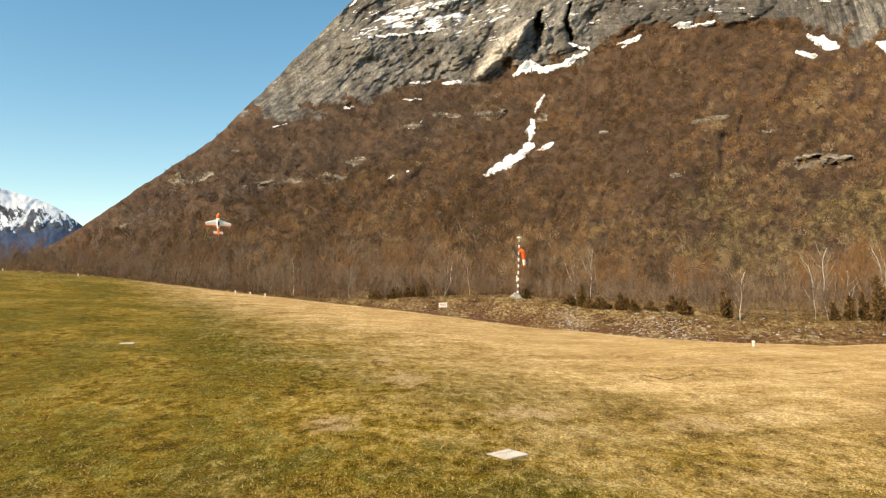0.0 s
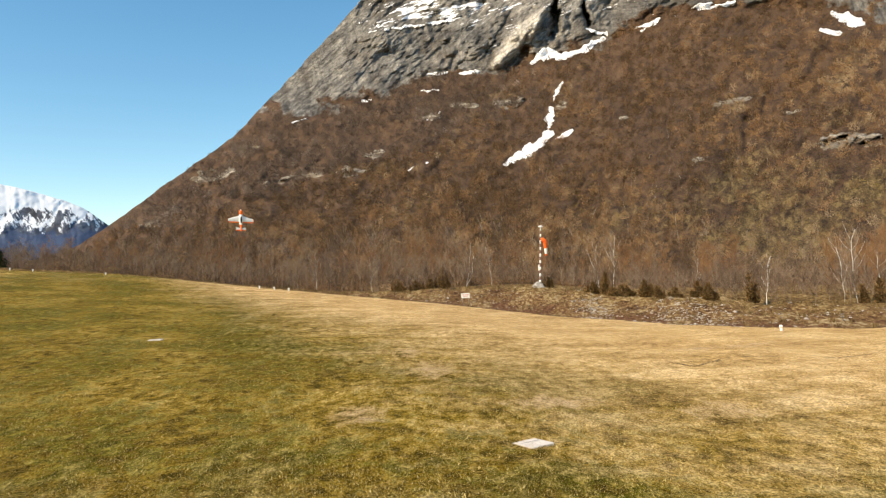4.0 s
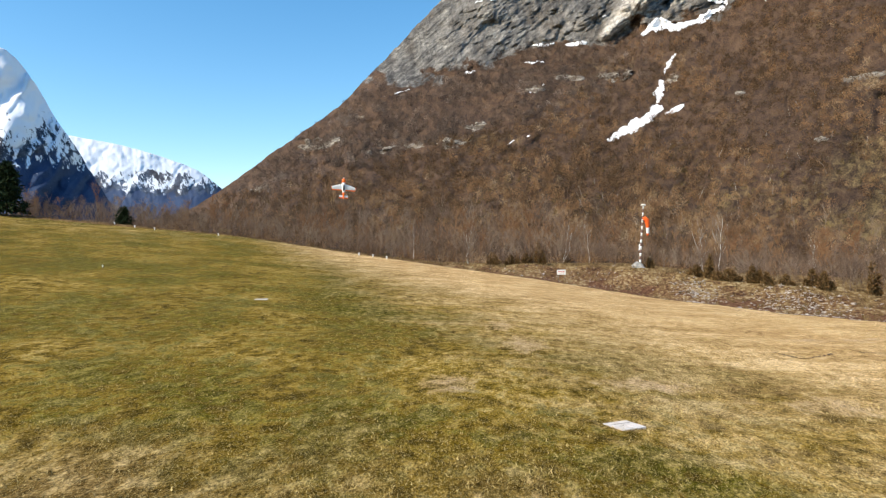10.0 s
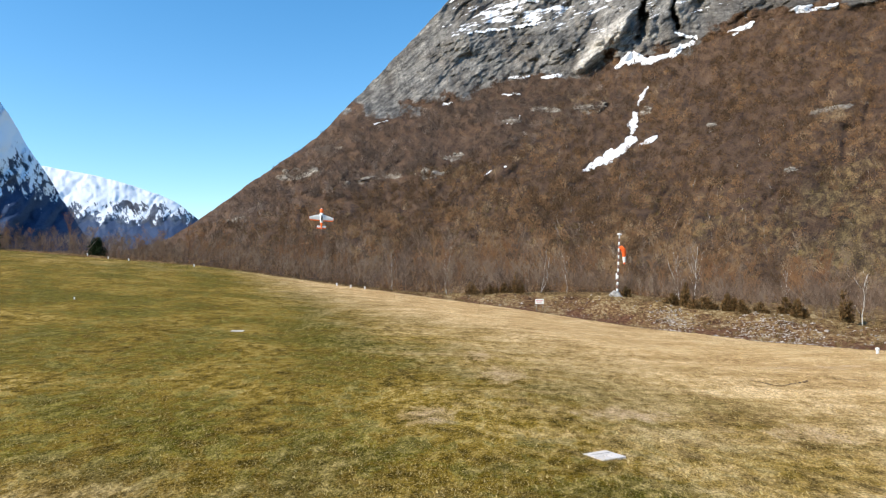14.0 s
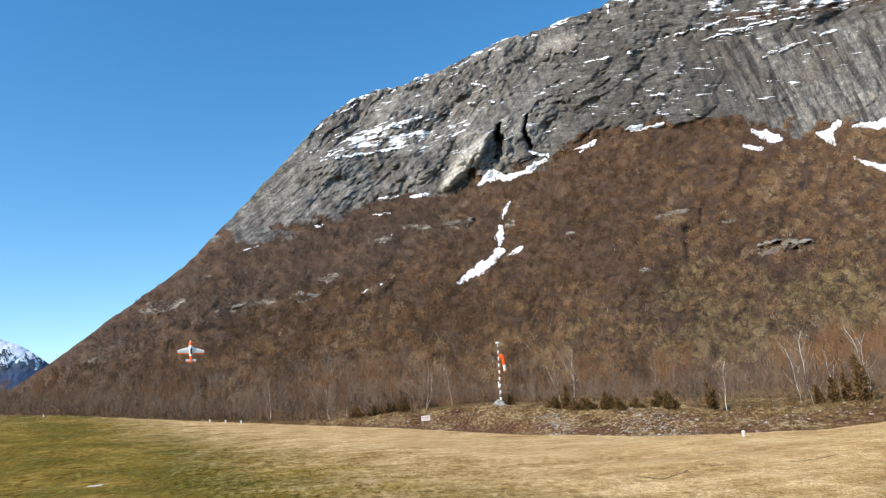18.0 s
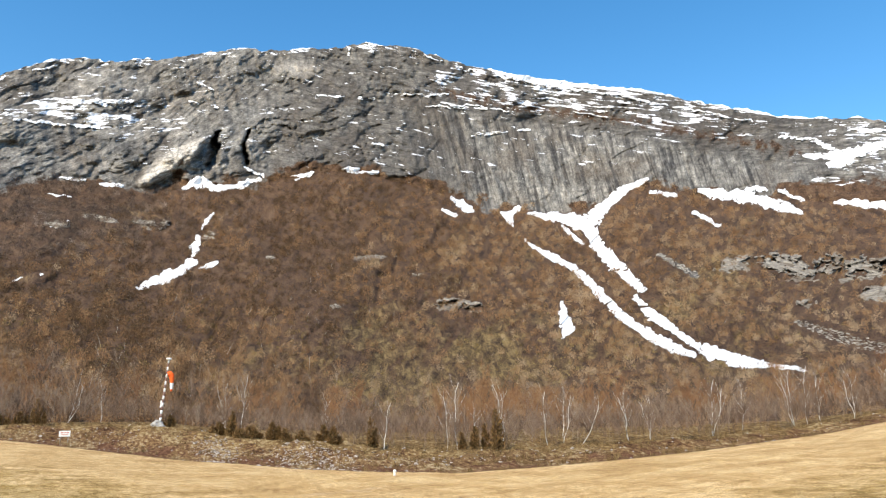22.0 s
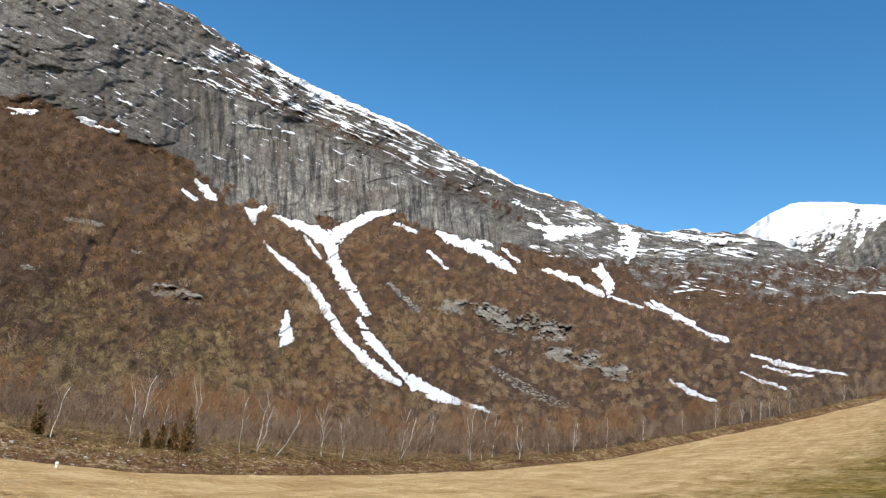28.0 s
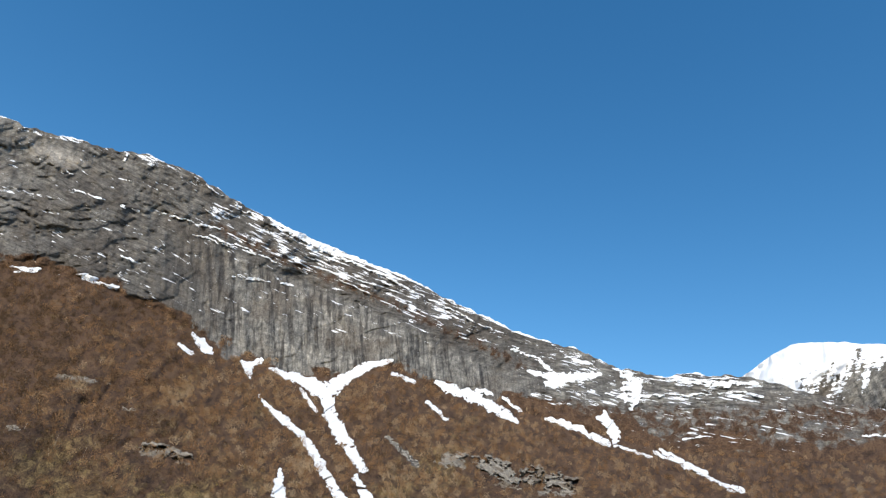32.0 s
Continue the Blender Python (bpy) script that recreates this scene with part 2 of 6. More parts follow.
# ---- materials ----
def material(name, rough=0.8, metal=0.0, spec=0.3):
    m = bpy.data.materials.new(name)
    m.use_nodes = True
    b = m.node_tree.nodes["Principled BSDF"]
    b.inputs["Roughness"].default_value, b.inputs["Metallic"].default_value = rough, metal
    b.inputs["Specular IOR Level"].default_value = spec
    return m, m.node_tree, b


def node(nt, kind, **values):
    n = nt.nodes.new(kind)
    for key, v in values.items():
        n.inputs[key.replace("_", " ")].default_value = v
    return n


def coords(nt, kind="Object", scale=(1, 1, 1), turn=0.0):
    tc = nt.nodes.new("ShaderNodeTexCoord")
    mp = nt.nodes.new("ShaderNodeMapping")
    mp.vector_type = "TEXTURE" if turn else "POINT"
    mp.inputs["Scale"].default_value = tuple(1 / s for s in scale) if turn else scale
    mp.inputs["Rotation"].default_value = (0, 0, turn)
    nt.links.new(tc.outputs[kind], mp.inputs[0])
    return mp.outputs[0]


def noise_tex(nt, vec, scale, detail=4, rough=0.55, distort=0.0):
    n = nt.nodes.new("ShaderNodeTexNoise")
    n.inputs["Scale"].default_value, n.inputs["Detail"].default_value = scale, detail
    n.inputs["Roughness"].default_value, n.inputs["Distortion"].default_value = rough, distort
    nt.links.new(vec, n.inputs["Vector"])
    return n.outputs[0]


def ramp(nt, fac, stops):
    n = nt.nodes.new("ShaderNodeValToRGB")
    e = n.color_ramp.elements
    while len(e) < len(stops):
        e.new(0.5)
    for slot, (pos, col) in zip(e, stops):
        slot.position = pos
        slot.color = (*col, 1) if len(col) == 3 else col
    nt.links.new(fac, n.inputs[0])
    return n.outputs[0]


def mix(nt, fac, a, b, blend="MIX"):
    n = nt.nodes.new("ShaderNodeMix")
    n.data_type, n.blend_type = "RGBA", blend
    for slot, v in ((0, fac), (6, a), (7, b)):
        if isinstance(v, (int, float)):
            n.inputs[slot].default_value = v
        elif isinstance(v, tuple):
            n.inputs[slot].default_value = (*v, 1)
        else:
            nt.links.new(v, n.inputs[slot])
    return n.outputs[2]


def maths(nt, op, a, b=0.0, clamp=False):
    n = nt.nodes.new("ShaderNodeMath")
    n.operation, n.use_clamp = op, clamp
    for i, v in enumerate((a, b)):
        if isinstance(v, (int, float)):
            n.inputs[i].default_value = v
        else:
            nt.links.new(v, n.inputs[i])
    return n.outputs[0]


def bumped(nt, b, height, strength=0.5, dist=0.02):
    n = nt.nodes.new("ShaderNodeBump")
    n.inputs["Strength"].default_value, n.inputs["Distance"].default_value = strength, dist
    nt.links.new(height, n.inputs["Height"])
    nt.links.new(n.outputs[0], b.inputs["Normal"])


def attr(nt, name):
    n = nt.nodes.new("ShaderNodeAttribute")
    n.attribute_name = name
    return n


def painted(name, col, rough=0.5, vary=0.12, scale=9.0, metal=0.0, bump_h=0.0):
    """Paint or plain stuff with slight wear at two scales."""
    m, nt, b = material(name, rough, metal)
    v = coords(nt)
    n1, n2 = noise_tex(nt, v, scale, 5), noise_tex(nt, v, scale * 7, 3)
    dark, light = tuple(c * (1 - vary * 2) for c in col), tuple(min(1, c * (1 + vary)) for c in col)
    c = mix(nt, 0.35, ramp(nt, n1, ((0.3, dark), (0.65, light))), ramp(nt, n2, ((0.3, dark), (0.7, light))))
    nt.links.new(c, b.inputs["Base Color"])
    if bump_h:
        bumped(nt, b, n2, 0.6, bump_h)
    return m


def scattered(name, cols, rough=0.9, spec=0.1, toned=False, spread=0.22):
    """Twigs, needles or pebbles: a colour for each loose piece, or for each plant by its tone, with slight scatter."""
    m, nt, b = material(name, rough, 0, spec)
    rnd = nt.nodes.new("ShaderNodeNewGeometry").outputs["Random Per Island"]
    if toned:
        f = maths(nt, "ADD", attr(nt, "tone").outputs["Fac"], maths(nt, "MULTIPLY", maths(nt, "SUBTRACT", rnd, 0.5), spread), True)
    else:
        f = rnd
    stops = [(i / (len(cols) - 1), c) for i, c in enumerate(cols)]
    nt.links.new(ramp(nt, f, stops), b.inputs["Base Color"])
    return m


def lawn_material(name, loose=False):
    m, nt, b = material(name, 1.0, 0, 0.02)
    sep = nt.nodes.new("ShaderNodeSeparateXYZ")
    nt.links.new(coords(nt), sep.inputs[0])
    x, y = sep.outputs[0], sep.outputs[1]
    v = coords(nt, "Object", (1, 0.5, 1))
    big = noise_tex(nt, coords(nt, "Object", (1, 0.6, 1), 0.5), 0.30, 5, 0.6)
    mid = noise_tex(nt, v, 0.75, 7, 0.68)
    fine = noise_tex(nt, v, 6.0, 7, 0.75)
    clump = noise_tex(nt, coords(nt, "Object", (1, 0.7, 1), 0.3), 2.6, 6, 0.68, 0.4)
    blade = noise_tex(nt, v, 42, 5, 0.8)
    streak = noise_tex(nt, coords(nt, "Object", (0.22, 1.0, 1)), 1.0, 9, 0.72)
    # dry strip: right of a slanting line and beyond the near green
    side = maths(nt, "ADD", x, maths(nt, "MULTIPLY", y, 0.36))
    side = maths(nt, "DIVIDE", maths(nt, "SUBTRACT", side, 2.6), 8.0)
    deep = maths(nt, "DIVIDE", maths(nt, "SUBTRACT", maths(nt, "ADD", y, maths(nt, "MULTIPLY", x, 0.13)), 4.0), 7.0)
    dry = maths(nt, "MINIMUM", side, deep)
    dry = maths(nt, "ADD", maths(nt, "MAXIMUM", dry, -0.6), maths(nt, "MULTIPLY", maths(nt, "DIVIDE", maths(nt, "SUBTRACT", y, 22.0), 40.0, True), 0.65))
    dry = maths(nt, "ADD", dry, maths(nt, "MULTIPLY", maths(nt, "SUBTRACT", mid, 0.5), 1.15))
    dry = maths(nt, "ADD", dry, maths(nt, "MULTIPLY", maths(nt, "SUBTRACT", streak, 0.5), 1.0))
    dry = maths(nt, "ADD", dry, maths(nt, "MULTIPLY", maths(nt, "SUBTRACT", fine, 0.5), 1.0), True)
    mixd = maths(nt, "ADD", maths(nt, "MULTIPLY", mid, 0.45), maths(nt, "SUBTRACT", maths(nt, "ADD", maths(nt, "MULTIPLY", clump, 0.75), maths(nt, "MULTIPLY", fine, 0.60)), 0.40))
    moss = ramp(nt, mixd, ((0.36, (0.050, 0.034, 0.004)), (0.45, (0.125, 0.082, 0.010)), (0.53, (0.225, 0.148, 0.024)), (0.62, (0.52, 0.38, 0.150))))
    green = maths(nt, "SUBTRACT", maths(nt, "ADD", maths(nt, "MULTIPLY", big, 0.85), maths(nt, "MULTIPLY", mid, 0.75)), 0.30)
    green = maths(nt, "ADD", green, maths(nt, "MULTIPLY", maths(nt, "SUBTRACT", clump, 0.5), 0.95))
    green = maths(nt, "ADD", green, maths(nt, "MULTIPLY", maths(nt, "SUBTRACT", fine, 0.5), 0.40))
    green = ramp(nt, green, ((0.48, (0, 0, 0)), (0.56, (1, 1, 1))))
    grass = ramp(nt, fine, ((0.38, (0.018, 0.021, 0.002)), (0.5, (0.052, 0.053, 0.004)), (0.62, (0.155, 0.130, 0.017))))
    moss = mix(nt, maths(nt, "MULTIPLY", green, 0.85), moss, grass)
    # browner and drier close to the feet
    close = maths(nt, "ADD", maths(nt, "DIVIDE", maths(nt, "SUBTRACT", 6.4, y), 2.4), maths(nt, "MULTIPLY", maths(nt, "SUBTRACT", mid, 0.5), 4.0))
    close = maths(nt, "MULTIPLY", maths(nt, "MINIMUM", close, maths(nt, "SUBTRACT", 1.2, x)), 0.75, True)
    moss = mix(nt, close, moss, ramp(nt, fine, ((0.36, (0.050, 0.029, 0.008)), (0.5, (0.145, 0.092, 0.030)), (0.64, (0.40, 0.29, 0.135)))))
    straw = ramp(nt, maths(nt, "ADD", maths(nt, "MULTIPLY", streak, 0.35), maths(nt, "MULTIPLY", maths(nt, "ADD", fine, mid), 0.325)),
                 ((0.37, (0.235, 0.132, 0.058)), (0.48, (0.440, 0.284, 0.130)), (0.59, (0.63, 0.455, 0.250))))
    col = mix(nt, dry, moss, straw)
    # worn spots of pinkish soil
    for sx, sy, wx, wy in ((0.15, 12.6, 0.45, 1.5), (-0.4, 15.5, 0.35, 1.2), (6.8, 15.6, 1.3, 0.5), (-0.9, 8.6, 0.4, 0.7), (3.6, 8.3, 0.5, 0.7), (1.06, 6.92, 0.26, 0.30), (1.75, 9.3, 0.8, 0.5)):
        d = maths(nt, "ADD", maths(nt, "POWER", maths(nt, "DIVIDE", maths(nt, "SUBTRACT", x, sx), wx), 2.0), maths(nt, "POWER", maths(nt, "DIVIDE", maths(nt, "SUBTRACT", y, sy), wy), 2.0))
        d = maths(nt, "SUBTRACT", maths(nt, "SUBTRACT", 1.0, d), maths(nt, "MULTIPLY", maths(nt, "SUBTRACT", mixd, 0.5), -7.0))
        col = mix(nt, maths(nt, "MULTIPLY", d, 0.5, True), col, (0.44, 0.31, 0.19))
    col = mix(nt, 0.85, col, ramp(nt, blade, ((0.41, (0.30, 0.30, 0.28)), (0.59, (1.74, 1.70, 1.62)))), "MULTIPLY")
    speck = noise_tex(nt, v, 95, 3, 0.7)
    col = mix(nt, maths(nt, "MULTIPLY", ramp(nt, speck, ((0.58, (0, 0, 0)), (0.63, (1, 1, 1)))), 0.45), col, (0.64, 0.50, 0.22))
    if loose:
        rnd = nt.nodes.new("ShaderNodeNewGeometry").outputs["Random Per Island"]
        col = mix(nt, 0.9, col, ramp(nt, rnd, ((0.0, (0.55, 0.58, 0.50)), (0.35, (0.95, 1.0, 0.9)), (0.6, (1.35, 1.35, 1.25)), (1.0, (1.35, 1.35, 1.25)))), "MULTIPLY")
        col = mix(nt, ramp(nt, rnd, ((0.60, (0, 0, 0)), (0.63, (0.6, 0.6, 0.6)), (1.0, (0.9, 0.9, 0.9)))), col, (0.60, 0.46, 0.20))
        nt.links.new(col, b.inputs["Base Color"])
        return m
    # stony earth and heather on the bank, leaf litter under the trees
    earth = ramp(nt, maths(nt, "ADD", maths(nt, "MULTIPLY", mid, 0.4), maths(nt, "MULTIPLY", fine, 0.6)),
                 ((0.39, (0.036, 0.018, 0.010)), (0.46, (0.105, 0.056, 0.030)), (0.53, (0.185, 0.110, 0.048)), (0.60, (0.34, 0.26, 0.155))))
    rise = attr(nt, "rise").outputs["Fac"]
    rise_n = maths(nt, "ADD", rise, maths(nt, "MULTIPLY", maths(nt, "SUBTRACT", mid, 0.5), 1.6))
    earth = mix(nt, ramp(nt, rise_n, ((0.62, (0, 0, 0)), (0.85, (0.35, 0.35, 0.35)))), earth, ramp(nt, fine, ((0.40, (0.10, 0.064, 0.024)), (0.50, (0.21, 0.142, 0.052)), (0.60, (0.34, 0.25, 0.11)))))
    earth = mix(nt, ramp(nt, rise_n, ((0.14, (0.8, 0.8, 0.8)), (0.26, (0, 0, 0)))), earth, ramp(nt, fine, ((0.40, (0.075, 0.034, 0.020)), (0.60, (0.17, 0.088, 0.052)))))
    litter = maths(nt, "SUBTRACT", attr(nt, "bank").outputs["Fac"], maths(nt, "MULTIPLY", maths(nt, "SUBTRACT", fine, 0.5), 1.0))
    bank = ramp(nt, litter, ((0.42, (0, 0, 0)), (0.58, (1, 1, 1))))
    col = mix(nt, bank, col, earth)
    nt.links.new(col, b.inputs["Base Color"])
    bumped(nt, b, maths(nt, "ADD", maths(nt, "MULTIPLY", blade, 0.6), fine), 0.35, 0.012)
    return m


def mountain_material(name, floor_cols, stone_cols, relief, streaky=False):
    m, nt, b = material(name, 0.92, 0, 0.12)
    uv = coords(nt, "UV")
    tall = coords(nt, "UV", (1, 0.10, 1), 0.14)
    flat = coords(nt, "UV", (0.2, 1, 1))
    n_big, n_mid, n_fine = noise_tex(nt, uv, 3, 5, 0.6), noise_tex(nt, uv, 16, 7, 0.7, 0.6), noise_tex(nt, uv, 90, 5, 0.75)
    n_tall, n_flat = noise_tex(nt, tall, 30, 8, 0.75), noise_tex(nt, flat, 36, 7, 0.72)
    n_bed = mix(nt, attr(nt, "level").outputs["Fac"], noise_tex(nt, coords(nt, "UV", (0.22, 1, 1), 0.65), 26, 8, 0.68, 0.5), noise_tex(nt, coords(nt, "UV", (0.16, 1, 1), -0.10), 34, 8, 0.68, 0.4))
    n_rib = noise_tex(nt, coords(nt, "UV", (1, 0.4, 1), 0.35), 34, 8, 0.75, 0.4)
    n_snow = mix(nt, attr(nt, "level").outputs["Fac"], noise_tex(nt, coords(nt, "UV", (0.16, 1, 1), 0.20), 60, 6, 0.66), noise_tex(nt, coords(nt, "UV", (0.10, 1, 1), -0.21), 72, 6, 0.66))
    steep = attr(nt, "wall").outputs["Fac"]
    steep_n = maths(nt, "MULTIPLY", maths(nt, "SUBTRACT", steep, 0.35), 1.3, True)
    grainy = mix(nt, steep, n_flat, n_tall)
    stone = ramp(nt, maths(nt, "ADD", maths(nt, "MULTIPLY", mix(nt, steep_n, n_bed, n_mid), 0.55), maths(nt, "MULTIPLY", grainy, 0.45)),
                 ((0.37, stone_cols[0]), (0.46, stone_cols[1]), (0.54, stone_cols[2]), (0.64, stone_cols[3])))
    stone = mix(nt, maths(nt, "MULTIPLY", ramp(nt, n_big, ((0.46, (0, 0, 0)), (0.62, (1, 1, 1)))), 0.5), stone, (0.082, 0.064, 0.048))
    stain = ramp(nt, noise_tex(nt, coords(nt, "UV", (1, 0.13, 1), 0.24), 19, 7, 0.66, 0.3), ((0.50, (1.30, 1.27, 1.22)), (0.585, (0.46, 0.45, 0.46))))
    stone = mix(nt, maths(nt, "MULTIPLY", steep, 0.85), stone, stain, "MULTIPLY")
    pale = maths(nt, "MULTIPLY", attr(nt, "pale").outputs["Fac"], maths(nt, "MULTIPLY", maths(nt, "SUBTRACT", n_mid, 0.2), 2.4), True)
    stone = mix(nt, pale, stone, (0.58, 0.53, 0.46))
    lichen = maths(nt, "MULTIPLY", attr(nt, "lichen").outputs["Fac"], maths(nt, "MULTIPLY", n_mid, 1.1), True)
    stone = mix(nt, lichen, stone, (0.062, 0.054, 0.047))
    warped = nt.nodes.new("ShaderNodeVectorMath")
    warped.operation = "MULTIPLY_ADD"
    wn = nt.nodes.new("ShaderNodeTexNoise")
    wn.inputs["Scale"].default_value, wn.inputs["Detail"].default_value = 9, 4
    nt.links.new(uv, wn.inputs["Vector"])
    nt.links.new(wn.outputs["Color"], warped.inputs[0])
    warped.inputs[1].default_value = (0.10, 0.10, 0.0)
    nt.links.new(coords(nt, "UV", (1, 0.55, 1)), warped.inputs[2])
    cracks = nt.nodes.new("ShaderNodeTexVoronoi")
    cracks.feature = "DISTANCE_TO_EDGE"
    cracks.inputs["Scale"].default_value = 13
    nt.links.new(warped.outputs[0], cracks.inputs["Vector"])
    crack = ramp(nt, cracks.outputs["Distance"], ((0.0, (0.35, 0.35, 0.35)), (0.035, (1, 1, 1))))
    stone = mix(nt, 0.5, stone, crack, "MULTIPLY")
    level = attr(nt, "level").outputs["Fac"]
    bed = mix(nt, level, noise_tex(nt, coords(nt, "UV", (0.25, 1, 1), 0.55), 60, 8, 0.72, 0.8), noise_tex(nt, coords(nt, "UV", (0.22, 1, 1), -0.17), 56, 8, 0.74, 0.8))
    stone = mix(nt, maths(nt, "SUBTRACT", 0.75, maths(nt, "MULTIPLY", steep_n, 0.6)), stone, ramp(nt, bed, ((0.38, (0.34, 0.33, 0.33)), (0.48, (0.92, 0.92, 0.92)), (0.60, (1.35, 1.34, 1.32)))), "MULTIPLY")
    n_chip = noise_tex(nt, coords(nt, "UV", (1, 1.5, 1), 0.6), 42, 4, 0.65, 0.8)
    stone = mix(nt, 0.3, stone, ramp(nt, n_chip, ((0.36, (0.35, 0.35, 0.35)), (0.5, (1, 1, 1)), (0.64, (1.6, 1.58, 1.55)))), "MULTIPLY")
    stone = mix(nt, 0.45, stone, ramp(nt, n_fine, ((0.32, (0.35, 0.35, 0.35)), (0.68, (1.55, 1.55, 1.55)))), "MULTIPLY")
    floor = ramp(nt, maths(nt, "ADD", maths(nt, "MULTIPLY", n_mid, 0.5), maths(nt, "MULTIPLY", n_fine, 0.5)),
                 ((0.40, floor_cols[0]), (0.5, floor_cols[1]), (0.60, floor_cols[2])))
    mossy = ramp(nt, maths(nt, "ADD", attr(nt, "moss").outputs["Fac"], maths(nt, "MULTIPLY", maths(nt, "SUBTRACT", n_mid, 0.5), 1.5)), ((0.25, (0, 0, 0)), (0.8, (0.9, 0.9, 0.9))))
    floor = mix(nt, mossy, floor, ramp(nt, maths(nt, "ADD", maths(nt, "MULTIPLY", n_mid, 0.5), maths(nt, "MULTIPLY", n_fine, 0.5)), ((0.42, (0.036, 0.023, 0.011)), (0.5, (0.135, 0.088, 0.036)), (0.58, (0.28, 0.195, 0.085)))))
    rock = maths(nt, "ADD", attr(nt, "rock").outputs["Fac"], maths(nt, "MULTIPLY", maths(nt, "SUBTRACT", n_mid, 0.5), 1.1))
    rock = ramp(nt, rock, ((0.44, (0, 0, 0)), (0.56, (1, 1, 1))))
    col = mix(nt, rock, floor, stone)
    snow = maths(nt, "ADD", attr(nt, "snow").outputs["Fac"], maths(nt, "MULTIPLY", maths(nt, "SUBTRACT", n_rib if streaky else n_snow, 0.5), 2.4 if streaky else 1.5))
    snow = maths(nt, "ADD", snow, maths(nt, "MULTIPLY", maths(nt, "SUBTRACT", n_fine, 0.5), 0.5))
    snow = ramp(nt, snow, ((0.51, (0, 0, 0)), (0.55, (1, 1, 1))))
    # streaky far snow is tinted blue, which paints haze into its colour
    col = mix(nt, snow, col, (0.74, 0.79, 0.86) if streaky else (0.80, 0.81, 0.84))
    nt.links.new(col, b.inputs["Base Color"])
    bumped(nt, b, maths(nt, "ADD", maths(nt, "ADD", n_bed, grainy), maths(nt, "MULTIPLY", n_fine, 0.35)), 0.25 if streaky else 0.5, relief)
    return m


def snow_material():
    m, nt, b = material("old_snow", 0.7, 0, 0.3)
    v = coords(nt)
    n = noise_tex(nt, v, 0.06, 5, 0.6)
    nt.links.new(ramp(nt, n, ((0.3, (0.70, 0.69, 0.67)), (0.6, (0.86, 0.86, 0.87)))), b.inputs["Base Color"])
    bumped(nt, b, n, 0.5, 1.5)
    return m


def ledge_material():
    m, nt, b = material("ledge_rock", 0.92, 0, 0.15)
    v = coords(nt, "Object", (1, 1, 0.5))
    n1, n2, n3 = noise_tex(nt, v, 0.16, 6, 0.7), noise_tex(nt, v, 0.8, 5, 0.75), noise_tex(nt, coords(nt), 0.04, 3)
    c = ramp(nt, maths(nt, "ADD", maths(nt, "MULTIPLY", n1, 0.5), maths(nt, "MULTIPLY", n2, 0.5)), ((0.38, (0.035, 0.030, 0.025)), (0.445, (0.14, 0.122, 0.100)), (0.51, (0.26, 0.228, 0.182)), (0.58, (0.50, 0.44, 0.35))))
    c = mix(nt, ramp(nt, n3, ((0.45, (0, 0, 0)), (0.6, (0.7, 0.7, 0.7)))), c, (0.11, 0.075, 0.045))
    nt.links.new(c, b.inputs["Base Color"])
    bumped(nt, b, n1, 0.8, 1.5)
    return m


def bark_material():
    m, nt, b = material("birch_bark", 0.8, 0, 0.2)
    v = coords(nt, "Object", (1, 1, 0.35))
    n, n2 = noise_tex(nt, v, 9, 5, 0.7), noise_tex(nt, v, 2.2, 3)
    c = ramp(nt, n, ((0.33, (0.06, 0.05, 0.045)), (0.42, (0.60, 0.56, 0.50)), (0.7, (0.80, 0.77, 0.72))))
    nt.links.new(mix(nt, ramp(nt, n2, ((0.52, (0, 0, 0)), (0.7, (0.6, 0.6, 0.6)))), c, (0.25, 0.20, 0.16)), b.inputs["Base Color"])
    return m


M_LAWN = lawn_material("mown_grass")
M_BLADE = lawn_material("grass_blades", True)
M_MOUNTAIN = mountain_material("mountainside", ((0.026, 0.016, 0.010), (0.082, 0.047, 0.027), (0.140, 0.086, 0.049)),
                               ((0.030, 0.028, 0.027), (0.098, 0.093, 0.086), (0.178, 0.170, 0.155), (0.38, 0.357, 0.315)), 2.0)
# the blue of the far slopes is haze and shade painted into base colour
M_FAR_HAZED = mountain_material("haze_blue_mountainside", ((0.022, 0.040, 0.085), (0.032, 0.055, 0.112), (0.042, 0.068, 0.125)),
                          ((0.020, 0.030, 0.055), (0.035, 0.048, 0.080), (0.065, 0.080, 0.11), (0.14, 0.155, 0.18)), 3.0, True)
M_FAR_HAZED_PALE = mountain_material("haze_tinted_mountainside", ((0.045, 0.070, 0.130), (0.058, 0.086, 0.155), (0.072, 0.102, 0.175)),
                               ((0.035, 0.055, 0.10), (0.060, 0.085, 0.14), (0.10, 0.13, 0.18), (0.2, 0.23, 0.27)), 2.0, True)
M_SNOW = snow_material()
M_OUTCROP = ledge_material()
M_STEM = scattered("pale_stems", ((0.22, 0.18, 0.15), (0.36, 0.32, 0.28), (0.52, 0.48, 0.43)))
M_SCRUB = scattered("slope_scrub", ((0.050, 0.036, 0.011), (0.125, 0.088, 0.026), (0.235, 0.163, 0.050), (0.37, 0.268, 0.100)), toned=True, spread=0.5)
M_SCREE = scattered("scree_stone", ((0.19, 0.175, 0.15), (0.32, 0.295, 0.255), (0.44, 0.41, 0.36)), toned=True)
M_BIRCH = bark_material()
M_TWIG = scattered("bare_twigs", ((0.095, 0.062, 0.043), (0.172, 0.115, 0.080), (0.24, 0.170, 0.122), (0.31, 0.240, 0.175)), toned=True)
